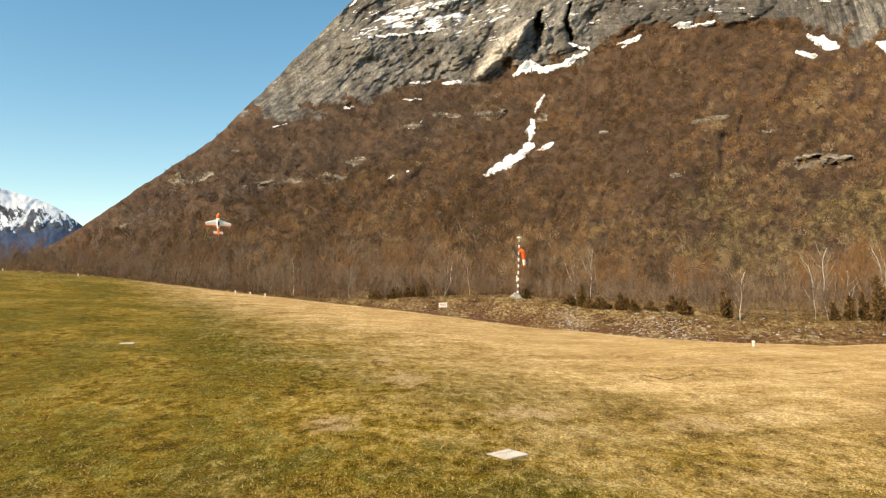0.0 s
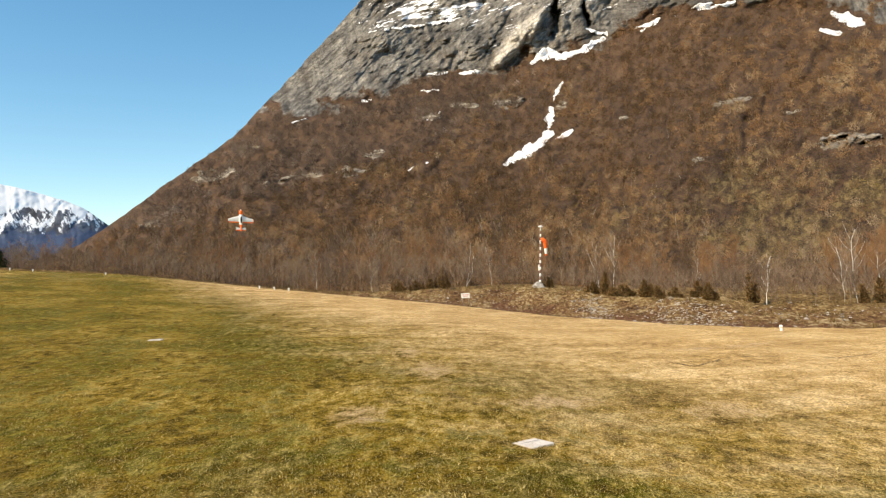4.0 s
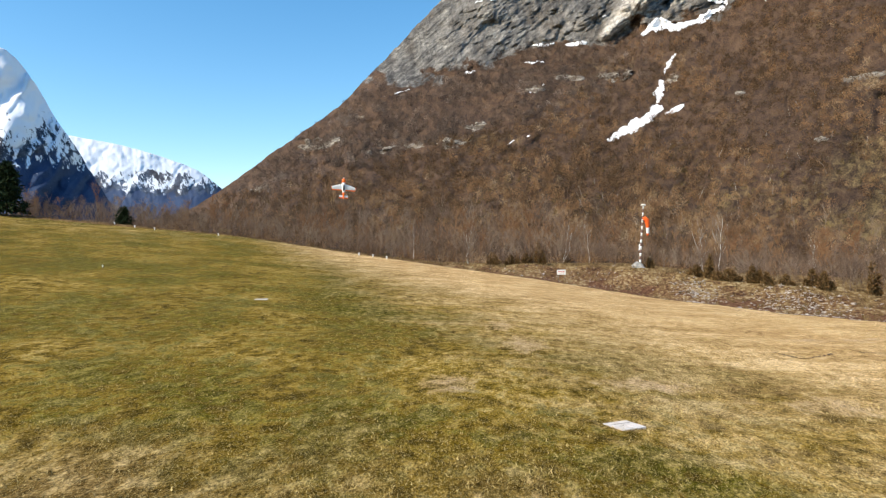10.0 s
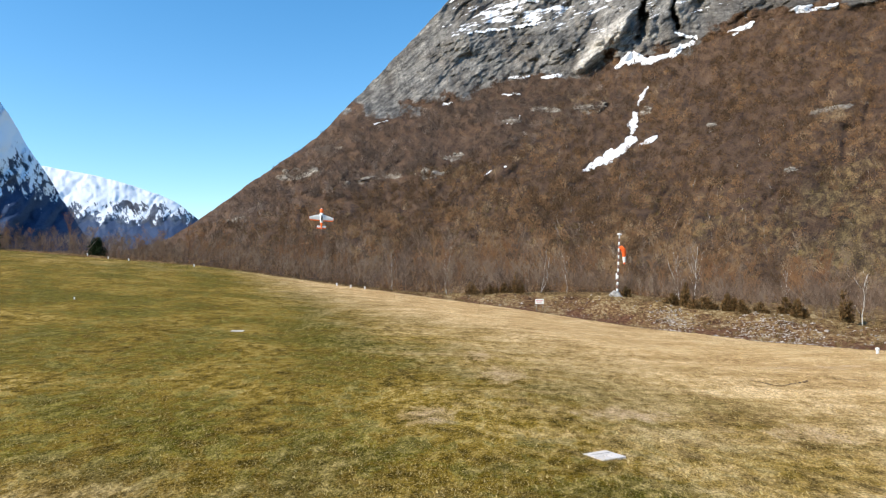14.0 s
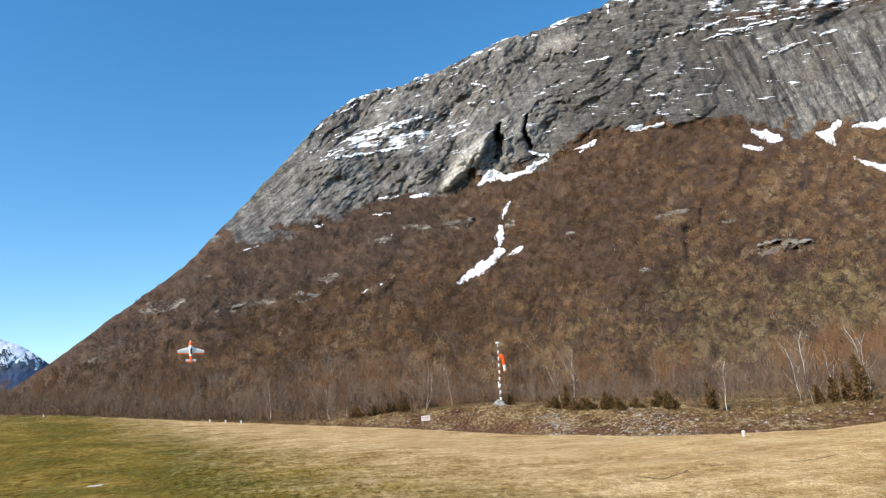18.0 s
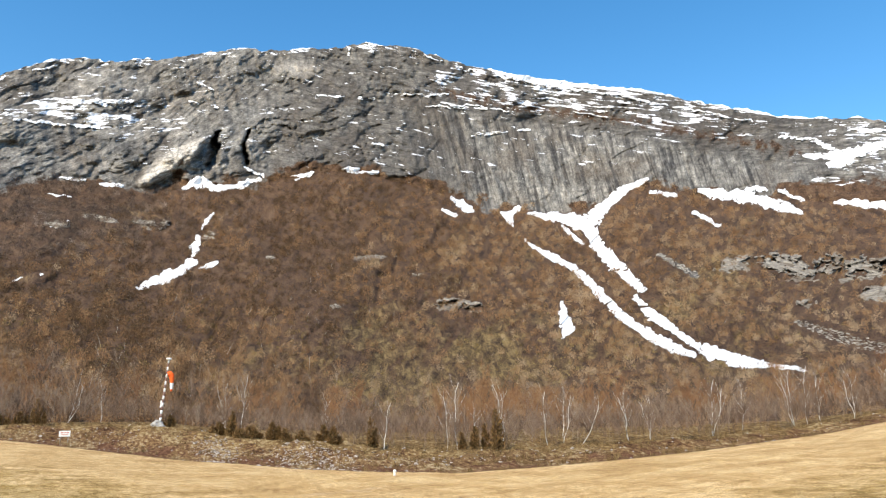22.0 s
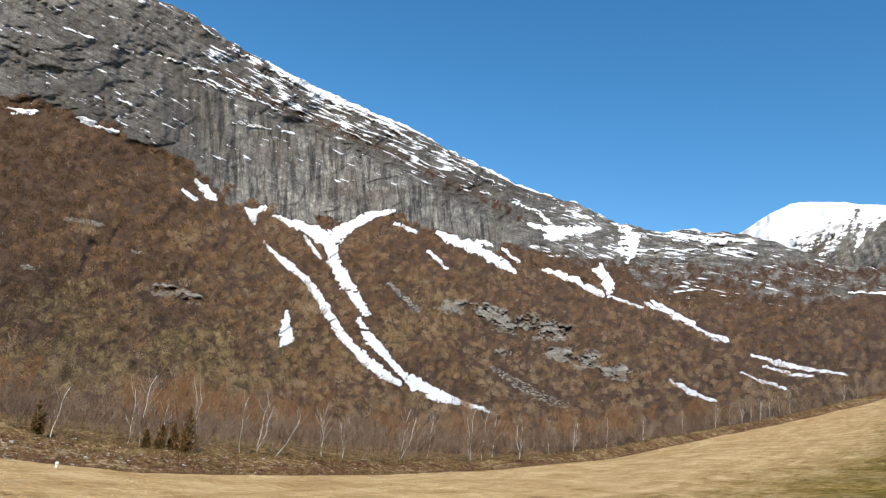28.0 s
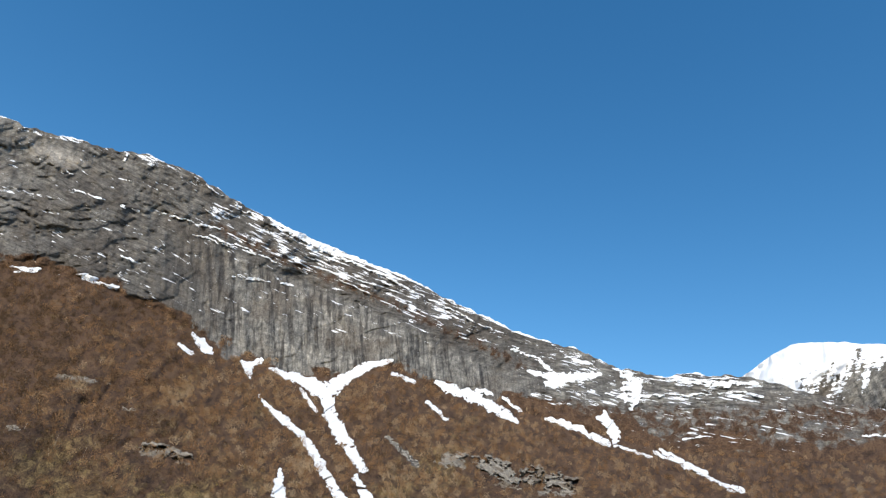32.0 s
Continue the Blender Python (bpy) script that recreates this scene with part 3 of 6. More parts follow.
M_SLOPE = scattered("slope_birches", ((0.068, 0.044, 0.024), (0.180, 0.101, 0.051), (0.278, 0.157, 0.078), (0.33, 0.204, 0.105), (0.42, 0.31, 0.195)), toned=True, spread=0.32)
# the same birches as M_SLOPE, with shade and haze put into the colour
M_SLOPE_SHADE = scattered("shade_greyed_birches", ((0.060, 0.046, 0.037), (0.145, 0.101, 0.076), (0.225, 0.163, 0.124), (0.275, 0.210, 0.165), (0.36, 0.29, 0.235)), toned=True, spread=0.32)
M_BUD = scattered("budding_twigs", ((0.19, 0.092, 0.044), (0.25, 0.130, 0.062), (0.29, 0.170, 0.090)), toned=True)
M_JUNIPER = scattered("juniper_needles", ((0.080, 0.050, 0.020), (0.155, 0.094, 0.038), (0.26, 0.150, 0.062)))
M_PINE = scattered("pine_needles", ((0.012, 0.022, 0.010), (0.022, 0.036, 0.014), (0.035, 0.05, 0.02)))
M_BARK = painted("dark_bark", (0.085, 0.062, 0.045), 0.9, 0.3, 6, 0, 0.02)
M_TUFT = scattered("dry_tufts", ((0.07, 0.043, 0.018), (0.15, 0.094, 0.04), (0.26, 0.18, 0.085)))
M_PEBBLE = scattered("bank_stones", ((0.15, 0.11, 0.085), (0.25, 0.205, 0.17), (0.38, 0.33, 0.285), (0.58, 0.52, 0.455)))
M_CONCRETE = painted("weathered_concrete", (0.66, 0.60, 0.55), 0.85, 0.16, 9, 0, 0.004)
M_STONE = painted("grey_boulder", (0.36, 0.34, 0.31), 0.9, 0.25, 5, 0, 0.02)
M_WHITE = painted("white_paint", (0.80, 0.79, 0.76), 0.45, 0.05)
M_POLE_DARK = painted("brown_paint", (0.22, 0.13, 0.105), 0.6, 0.15)
M_ORANGE = painted("orange_film", (0.86, 0.16, 0.02), 0.35, 0.05)
M_SOCK = painted("orange_cloth", (0.88, 0.13, 0.02), 0.8, 0.1)
M_SOCK_W = painted("white_cloth", (0.82, 0.80, 0.76), 0.8, 0.05)
M_SEAM = painted("seam_soil", (0.10, 0.065, 0.04), 0.95, 0.3, 8, 0, 0.01)
M_DARK = painted("dark_trim", (0.03, 0.03, 0.035), 0.4, 0.1)
M_RED = painted("red_bars", (0.55, 0.10, 0.06), 0.6, 0.1)
M_GREYWOOD = painted("grey_post", (0.30, 0.27, 0.23), 0.9, 0.2)
M_GLASS_DARK = painted("smoked_canopy", (0.03, 0.035, 0.045), 0.12, 0.05)


# ---- building helpers ----
def mesh_of(name, verts, faces, mat, smooth_faces=False):
    """A mesh from arrays of vertices and of equal-sided faces."""
    verts, faces = np.asarray(verts, np.float32), np.asarray(faces, np.int32)
    me = bpy.data.meshes.new(name)
    k = faces.shape[1]
    me.vertices.add(len(verts))
    me.vertices.foreach_set("co", verts.ravel())
    me.loops.add(faces.size)
    me.loops.foreach_set("vertex_index", faces.ravel())
    me.polygons.add(len(faces))
    me.polygons.foreach_set("loop_start", np.arange(0, faces.size, k, dtype=np.int32))
    me.polygons.foreach_set("loop_total", np.full(len(faces), k, dtype=np.int32))
    me.polygons.foreach_set("use_smooth", np.full(len(faces), smooth_faces))
    me.materials.append(mat)
    me.update(calc_edges=True)
    me.validate()
    return me


def grid_faces(rows, cols, wrap=False):
    i, j = np.meshgrid(np.arange(rows - 1), np.arange(cols if wrap else cols - 1), indexing="ij")
    j2 = (j + 1) % cols
    return np.stack([i * cols + j, i * cols + j2, (i + 1) * cols + j2, (i + 1) * cols + j], -1).reshape(-1, 4)


def point_values(me, name, values):
    a = me.attributes.new(name, "FLOAT", "POINT")
    a.data.foreach_set("value", np.asarray(values, np.float32).ravel())


def surface_coords(me, uv):
    layer = me.uv_layers.new(name="UVMap")
    idx = np.empty(len(me.loops), np.int32)
    me.loops.foreach_get("vertex_index", idx)
    layer.data.foreach_set("uv", np.asarray(uv, np.float32)[idx].ravel())


def part(name, bm, mat, parent, label=""):
    me = bpy.data.meshes.new(name)
    bm.to_mesh(me)
    bm.free()
    me.materials.append(mat)
    ob = new(name, me)
    ob.parent = parent
    if label:
        ob["label"] = label
    return ob


def part_mesh(name, me, parent, label=""):
    ob = new(name, me)
    ob.parent = parent
    if label:
        ob["label"] = label
    return ob


def base(name, m, label, category, group="", kind=""):
    ob = new(name)
    ob.empty_display_size = 0.2
    ob.matrix_basis = m
    return tagged(ob, label, category, group, kind)


def box(sx, sy, sz, at=(0, 0, 0), bevel=0.0, seg=2):
    bm = bmesh.new()
    bmesh.ops.create_cube(bm, size=1, matrix=Matrix.Translation(at) @ Matrix.Diagonal((sx, sy, sz, 1)))
    if bevel:
        bmesh.ops.bevel(bm, geom=bm.edges[:], offset=bevel, segments=seg, affect="EDGES", profile=0.5)
    return bm


def tube(points, radii, sides=10, caps=True, squash=1.0):
    """A round bar through points, with a radius at each."""
    bm = bmesh.new()
    pts = [Vector(p) for p in points]
    rings = []
    for i, p in enumerate(pts):
        d = (pts[min(i + 1, len(pts) - 1)] - pts[max(i - 1, 0)]).normalized()
        q = d.to_track_quat("Z", "Y")
        rings.append([bm.verts.new(p + q @ Vector((radii[i] * math.cos(2 * math.pi * k / sides), squash * radii[i] * math.sin(2 * math.pi * k / sides), 0)))
                      for k in range(sides)])
    for a, b in zip(rings, rings[1:]):
        for k in range(sides):
            f = bm.faces.new((a[k], a[(k + 1) % sides], b[(k + 1) % sides], b[k]))
            f.smooth = True
    if caps:
        bm.faces.new(rings[0][::-1])
        bm.faces.new(rings[-1])
    return bm


def joined(parts):
    """One bmesh out of several."""
    out = parts[0]
    for bm in parts[1:]:
        me = bpy.data.meshes.new("tmp")
        bm.to_mesh(me)
        bm.free()
        out.from_mesh(me)
        bpy.data.meshes.remove(me)
    return out


# ---- ground: one sheet from the feet to the horizon ----
def build_ground():
    az = np.concatenate([np.arange(-180, -54, 3.0), np.arange(-54, 100, 0.4), np.arange(100, 180, 3.0)])
    r = np.concatenate([np.geomspace(0.25, 12, 60), np.arange(12.4, 56, 0.5), np.arange(56, 112, 0.8), np.geomspace(113, 4700, 50)])
    A, R = np.meshgrid(az, r)
    Z = ground_z(A, R)
    a = np.radians(A)
    v = np.stack([R * np.sin(a), R * np.cos(a), Z], -1).reshape(-1, 3)
    f = grid_faces(len(r), len(az), True)
    me = mesh_of("ground", np.concatenate([v, [[0, 0, 0.0]]]), f, M_LAWN, True)
    hub = len(v)
    bm = bmesh.new()
    bm.from_mesh(me)
    bm.verts.ensure_lookup_table()
    for j in range(len(az)):
        bm.faces.new((bm.verts[(j + 1) % len(az)], bm.verts[j], bm.verts[hub]))
    bmesh.ops.recalc_face_normals(bm, faces=bm.faces[:])
    bm.to_mesh(me)
    bm.free()
    bank = smooth((R - edge_r(A) + 0.4) / 1.0).ravel()
    point_values(me, "bank", np.concatenate([bank, [0]]))
    rise = ((R - edge_r(A)) / (berm_r(A) - edge_r(A))).ravel()
    point_values(me, "rise", np.concatenate([np.clip(rise, 0, 1), [0]]))
    return tagged(new("ground", me), "mown grass field, mossy green and straw-dry, with an earthy stony bank", "ground", "", "structure")


GROUND = build_ground()

# ---- snow lying in gullies and on shelves: strokes of (bearing, rise, half width) ----
SNOW = {}
SNOW["gully"] = (((12.80, 15.77, 0.19), (12.27, 15.08, 0.24), (11.96, 14.48, 0.14)), ((11.92, 13.87, 0.24), (11.61, 12.96, 0.52), (11.52, 12.39, 0.19)), ((11.61, 11.84, 0.43), (10.12, 10.78, 0.67), (7.61, 9.49, 0.24)), ((12.09, 11.34, 0.14), (13.42, 11.90, 0.24)))
SNOW["cave_fan"] = (((10.44, 17.51, 0.19), (11.62, 18.22, 0.62), (12.88, 17.73, 0.38), (14.67, 18.12, 0.33), (16.41, 18.76, 0.19)), ((14.97, 19.61, 0.14), (16.68, 19.06, 0.29)), ((19.11, 19.16, 0.14), (20.88, 19.54, 0.19)), ((23.81, 19.90, 0.24), (26.45, 19.69, 0.14)), ((4.29, 17.22, 0.24), (5.79, 17.23, 0.19)))
SNOW["twin"] = (((33.01, 17.80, 0.14), (33.72, 17.18, 0.33), (34.50, 16.65, 0.43)), ((32.17, 16.65, 0.24), (33.22, 16.19, 0.33)))
SNOW["small_fork"] = (((37.23, 16.26, 0.19), (37.95, 15.81, 0.52), (38.24, 15.17, 0.19)), ((37.84, 16.04, 0.33), (38.89, 16.67, 0.29)))
SNOW["fork"] = (((49.76, 18.18, 0.19), (47.94, 17.53, 0.43), (46.39, 16.49, 0.67), (44.86, 15.25, 0.95)), ((39.77, 16.03, 0.19), (41.62, 15.72, 0.52), (43.48, 15.26, 0.76), (44.66, 14.79, 0.85)), ((42.36, 14.93, 0.14), (43.10, 14.19, 0.24), (43.98, 13.26, 0.14)), ((44.67, 14.56, 0.81), (45.46, 12.71, 0.71), (47.14, 10.86, 0.62), (48.41, 9.39, 0.52)), ((47.99, 8.67, 0.38), (49.05, 7.22, 0.62), (50.62, 6.10, 0.38), (52.16, 4.77, 0.43), (53.90, 3.90, 0.57), (55.40, 3.26, 0.71), (57.14, 3.06, 0.29), (59.72, 2.53, 0.10)), ((52.59, 4.11, 0.29), (53.24, 3.77, 0.57)))
SNOW["fork_l"] = (((39.26, 13.84, 0.10), (40.93, 12.70, 0.33), (43.28, 11.33, 0.38), (44.96, 9.49, 0.47), (46.37, 7.68, 0.47), (48.19, 6.10, 0.47), (50.18, 4.77, 0.62), (51.93, 3.89, 0.38)),)
SNOW["blob"] = (((42.00, 8.66, 0.14), (42.13, 7.75, 0.52), (42.32, 6.52, 0.81), (42.00, 5.75, 0.24)),)
SNOW["shelf"] = (((53.72, 16.77, 0.24), (55.35, 16.08, 0.71), (57.18, 15.82, 0.76), (59.02, 14.90, 0.57), (60.94, 14.06, 0.19)), ((57.17, 16.46, 0.24), (58.56, 16.13, 0.19)), ((59.57, 15.82, 0.19), (60.85, 15.14, 0.29)), ((53.08, 15.19, 0.14), (54.94, 13.86, 0.29)), ((49.95, 17.02, 0.19), (51.89, 16.65, 0.24)), ((63.14, 14.51, 0.24), (65.43, 13.97, 0.43), (68.16, 12.79, 0.29)), ((67.93, 15.17, 0.19), (68.74, 13.32, 0.67)), ((68.71, 12.68, 0.19), (71.35, 11.96, 0.14)), ((61.57, 18.15, 0.19), (64.13, 17.65, 0.57), (66.26, 17.97, 0.47)), ((69.62, 18.56, 0.29), (70.50, 17.42, 0.76), (70.42, 16.13, 0.38)))
SNOW["low"] = (((72.12, 12.41, 0.10), (73.58, 11.74, 0.24), (75.39, 10.74, 0.14)), ((75.83, 10.33, 0.14), (77.87, 9.71, 0.24)), ((79.56, 8.62, 0.14), (81.93, 8.00, 0.24), (85.78, 7.45, 0.10)), ((80.40, 7.83, 0.10), (82.32, 7.33, 0.19), (83.71, 7.30, 0.10)), ((78.84, 7.18, 0.10), (81.81, 6.27, 0.19)), ((73.61, 6.30, 0.14), (75.09, 5.56, 0.29), (76.99, 5.00, 0.14)))
SNOW["saddle"] = (((62.99, 17.25, 0.28), (65.30, 17.48, 0.6), (67.60, 18.26, 0.3)), ((60.15, 19.89, 0.15), (62.47, 19.23, 0.3), (63.89, 17.96, 0.3)), ((69.41, 18.14, 0.4), (70.08, 16.86, 0.55), (70.15, 15.48, 0.25)), ((67.74, 14.84, 0.26), (68.46, 13.17, 0.32)), ((68.02, 16.73, 0.18), (69.84, 16.26, 0.3), (72.65, 16.61, 0.15)))
SNOW["saddle_b"] = (((73.54, 17.76, 0.2), (76.26, 17.37, 0.28), (79.78, 17.34, 0.22)), ((64.78, 19.45, 0.15), (66.89, 18.99, 0.2)), ((73.90, 13.27, 0.12), (75.71, 13.40, 0.12)), ((68.97, 12.49, 0.12), (70.79, 12.02, 0.12)), ((71.69, 12.24, 0.15), (74.32, 11.20, 0.24), (77.27, 9.58, 0.2)))
SNOW["rim"] = (((24.05, 30.08, 0.13), (23.75, 28.98, 0.38)), ((29.45, 29.67, 0.13), (33.55, 28.28, 0.17)), ((33.55, 28.28, 0.17), (40.56, 26.70, 0.19), (46.57, 25.33, 0.3), (49.79, 24.46, 0.17)), ((27.95, 26.18, 0.13), (31.75, 26.08, 0.19)), ((32.15, 25.39, 0.17), (35.96, 25.09, 0.22), (38.26, 24.60, 0.13)), ((35.16, 22.90, 0.11), (40.37, 22.92, 0.13)), ((43.17, 25.02, 0.11), (47.28, 24.04, 0.13)), ((43.97, 24.13, 0.11), (47.19, 23.25, 0.11)))
SNOW["rim2"] = (((34.55, 28.08, 0.17), (39.56, 26.99, 0.19), (44.47, 25.82, 0.34), (48.28, 24.85, 0.21)), ((48.28, 24.85, 0.17), (54.11, 23.00, 0.17), (58.33, 21.36, 0.13)), ((28.65, 26.08, 0.13), (32.95, 26.18, 0.17)), ((30.65, 25.29, 0.13), (36.96, 24.80, 0.21)), ((34.86, 22.70, 0.13), (39.97, 23.01, 0.15)), ((23.44, 25.69, 0.13), (26.04, 25.79, 0.19)), ((23.75, 29.68, 0.13), (24.05, 28.98, 0.34)), ((72.64, 17.70, 0.15), (77.26, 17.78, 0.17), (79.77, 18.13, 0.26)), ((77.17, 16.99, 0.17), (80.00, 16.26, 0.19)))
SNOW["leftrock"] = (((0.92, 22.60, 0.17), (4.02, 23.18, 0.37)), ((4.02, 23.18, 0.21), (6.23, 23.67, 0.17)), ((-1.89, 20.92, 0.15), (1.31, 21.09, 0.19), (3.91, 21.38, 0.17)), ((1.48, 17.19, 0.15), (3.28, 17.28, 0.13)), ((-3.95, 15.32, 0.15), (-3.04, 15.51, 0.13)), ((-9.97, 13.76, 0.11), (-8.87, 14.05, 0.11)), ((10.33, 24.24, 0.14), (12.63, 24.13, 0.14)), ((21.04, 25.90, 0.1), (23.64, 25.79, 0.12)), ((23.74, 25.89, 0.1), (26.14, 25.79, 0.19)))
SNOW["leftrock_b"] = (((-1.06, 24.42, 0.1), (1.24, 25.50, 0.12)), ((23.33, 20.00, 0.13), (25.04, 20.10, 0.13)), ((-0.79, 9.49, 0.11), (1.22, 10.08, 0.13)), ((1.35, 13.58, 0.17), (2.46, 14.08, 0.2)), ((19.42, 19.01, 0.17), (20.82, 19.41, 0.13)), ((0.87, 15.89, 0.11), (2.47, 15.98, 0.11)), ((10.94, 25.74, 0.12), (12.24, 25.33, 0.1)), ((25.44, 22.30, 0.13), (27.04, 22.00, 0.13)))
SNOW["farpk"] = (((78.47, 17.51, 0.17), (80.47, 18.54, 0.73), (82.27, 19.37, 0.51), (86.59, 19.07, 0.29)), ((82.97, 19.09, 0.43), (80.68, 17.75, 0.63)), ((85.03, 16.07, 0.25), (89.65, 16.78, 0.18)), ((86.08, 13.33, 0.2), (89.11, 13.21, 0.16)), ((72.23, 17.89, 0.13), (78.47, 17.41, 0.21)), ((73.15, 16.52, 0.13), (77.98, 16.61, 0.17)), ((69.52, 17.64, 0.56), (69.64, 15.86, 0.3)), ((67.44, 14.74, 0.43), (68.66, 13.67, 0.26)))


# tongues of loose stone
SCREE = (((59.60, 6.00, 0.22), (61.40, 5.05, 0.45), (63.60, 4.10, 0.55), (65.90, 3.50, 0.35)), ((50.06, 12.05, 0.16), (52.78, 10.09, 0.32)))


def rock_amount(az, el):
    eb = ctl(az, BASE_EL)
    v = 0.5 + (el - eb - 0.2) * 0.6 + 0.5 * fbm(az * 0.5, el * 0.9, 4, 91)
    v = np.clip(v, -0.2, 1.2)
    for a0, e0, wa, we in OUTCROPS:
        v = np.maximum(v, 0.36 * bump(az, el, a0, e0, wa, we) + 0.3 * fbm(az * 1.5, el * 3, 2, 95) * bump(az, el, a0, e0, wa * 1.5, we * 1.5))
    # a grey scree tongue
    v = np.maximum(v, 0.95 * smooth(stroke_depth(az, el, SCREE) * 2))
    # thin soil on the shelves of the upper wall, and heath on the saddle
    depth = ctl(az, SKY_EL) - el
    v = v - 0.70 * smooth((az - 26) / 8) * smooth((70 - az) / 10) * np.exp(-((depth - 2.5) / 1.5) ** 2)
    v = v - 0.72 * smooth((az - 57) / 6) * smooth((18.0 - el) / 3)
    v = v - 0.7 * smooth((-9 - az) / 4)
    v = v - 0.25 * smooth((az - 16) / 6) * smooth((34 - az) / 6) * smooth((23.0 - el) / 2)
    return v


def snow_amount(az, el):
    depth = ctl(az, SKY_EL) - el
    region = 0.38 * np.exp(-((az - 45) / 15) ** 4) * smooth((4.1 - depth) / 2.2)
    region = np.maximum(region, 0.53 * np.exp(-((az - 3) / 7) ** 2 - ((el - 22.2) / 1.5) ** 2))
    region = np.maximum(region, 0.38 * smooth((az + 8) / 8) * smooth((0.9 - depth) / 0.8) * smooth((34 - az) / 6))
    region = np.maximum(region, 0.31 * smooth((az - 59) / 6) * smooth((el - 14.4) / 2.2))
    region = np.maximum(region, 0.15 * smooth((az + 4) / 4) * smooth((el - 18) / 3))
    region = np.maximum(region, 0.17 * smooth((el - 11.5) / 2) * smooth((az - 66) / 8))
    stripes = 0.20 * ridged(az * 0.4, depth * 4.2 + 0.05 * az, 3, 101) + 0.16 * fbm(az * 0.9, el * 2.2, 3, 105)
    # an unbroken rim on the skyline
    rim_w = 0.10 + 0.55 * np.exp(-((az - 43) / 6) ** 2) + 0.25 * np.exp(-((az - 58) / 6) ** 2)
    rim = 0.75 * smooth((az - 0) / 6) * smooth((rim_w - depth) / 0.3)
    return np.clip(np.maximum(region + stripes * (region > 0.03) - 0.05, rim), 0, 1.2)


def build_mountain():
    az = np.arange(-34, 95.01, 0.125)
    n1, n2 = 80, 175
    A1, S = np.meshgrid(az, np.linspace(0, 1, n1 + n2))
    ef, eb, es = ctl(A1, BERM_EL) - 0.4, ctl(A1, BASE_EL), ctl(A1, SKY_EL)
    jag = 0.16 * fbm(A1 * 1.3, A1 * 0.01, 4, 111) * (0.45 + 0.55 * smooth((A1 + 14) / 6))
    es = es + jag
    cut = n1 / (n1 + n2)
    EL = np.where(S < cut, ef + (eb - ef) * (S / cut), eb + (es - eb) * ((S - cut) / (1 - cut)))
    R = mountain_r(A1, EL)
    P = place(A1, EL, R)
    # the back of the ridge
    back = [place(az, ctl(az, SKY_EL) + jag[0] - drop, R[-1] * far) for drop, far in ((0.25, 1.03), (1.2, 1.12), (4.0, 1.3), (16.0, 1.5))]
    V = np.concatenate([P.reshape(-1, 3)] + back)
    rows = n1 + n2 + len(back)
    me = mesh_of("mountain", V, grid_faces(rows, len(az)), M_MOUNTAIN, True)
    ELx = np.concatenate([EL.ravel()] + [EL[-1]] * len(back))
    Ax = np.concatenate([A1.ravel()] + [az] * len(back))
    point_values(me, "rock", rock_amount(Ax, ELx))
    point_values(me, "snow", snow_amount(Ax, ELx))
    pale = np.zeros(len(Ax))
    for a0, e0, wa, we in OUTCROPS:
        pale = np.maximum(pale, (0.25 if a0 > 20 else 0.08) * bump(Ax, ELx, a0, e0, wa * 1.2, we * 1.4))
    pale = np.maximum(pale, smooth(stroke_depth(Ax, ELx, BUTTRESS) + 0.3))
    pale = np.maximum(pale, 0.8 * bump(Ax, ELx, 19.5, 27.6, 2.2, 0.6))
    pale = np.maximum(pale, (0.06 + 0.22 * fbm(Ax * 0.4, ELx * 0.6, 3, 191)) * smooth((21 - Ax) / 6) * smooth((Ax + 9) / 9))
    point_values(me, "pale", pale)
    # gully shade is put into colour here: their floor keeps the darker tone
    point_values(me, "moss", np.clip(0.62 * open_ground(Ax, ELx) + 0.3 * fbm(Ax * 0.3, ELx * 0.4, 3, 161) - 0.6 * gully(Ax, ELx), 0, 1) * (ELx < ctl(Ax, BASE_EL) - 1.5))
    top = smooth((4.2 - (ctl(Ax, SKY_EL) - ELx)) / 1.0) * smooth((Ax - 26) / 6) * smooth((66 - Ax) / 6)
    point_values(me, "lichen", np.clip((0.95 + 0.5 * fbm(Ax * 0.3, ELx * 0.5, 3, 165)) * np.maximum(smooth((Ax - 15) / 7) * smooth((37 - Ax) / 6), 1.15 * top), 0, 1))
    point_values(me, "level", smooth((Ax - 12) / 9))
    point_values(me, "wall", 0.38 + 0.62 * smooth((Ax - 26) / 8) * smooth((64 - Ax) / 6) * smooth((ctl(Ax, SKY_EL) - ELx - 3.2) / 1.2))
    surface_coords(me, np.stack([Ax * 0.1, ELx * 0.1], -1))
    return tagged(new("mountain", me), "steep valley mountainside with grey rock wall above brown leafless woods", "mountain", "", "structure")


MOUNTAIN = build_mountain()


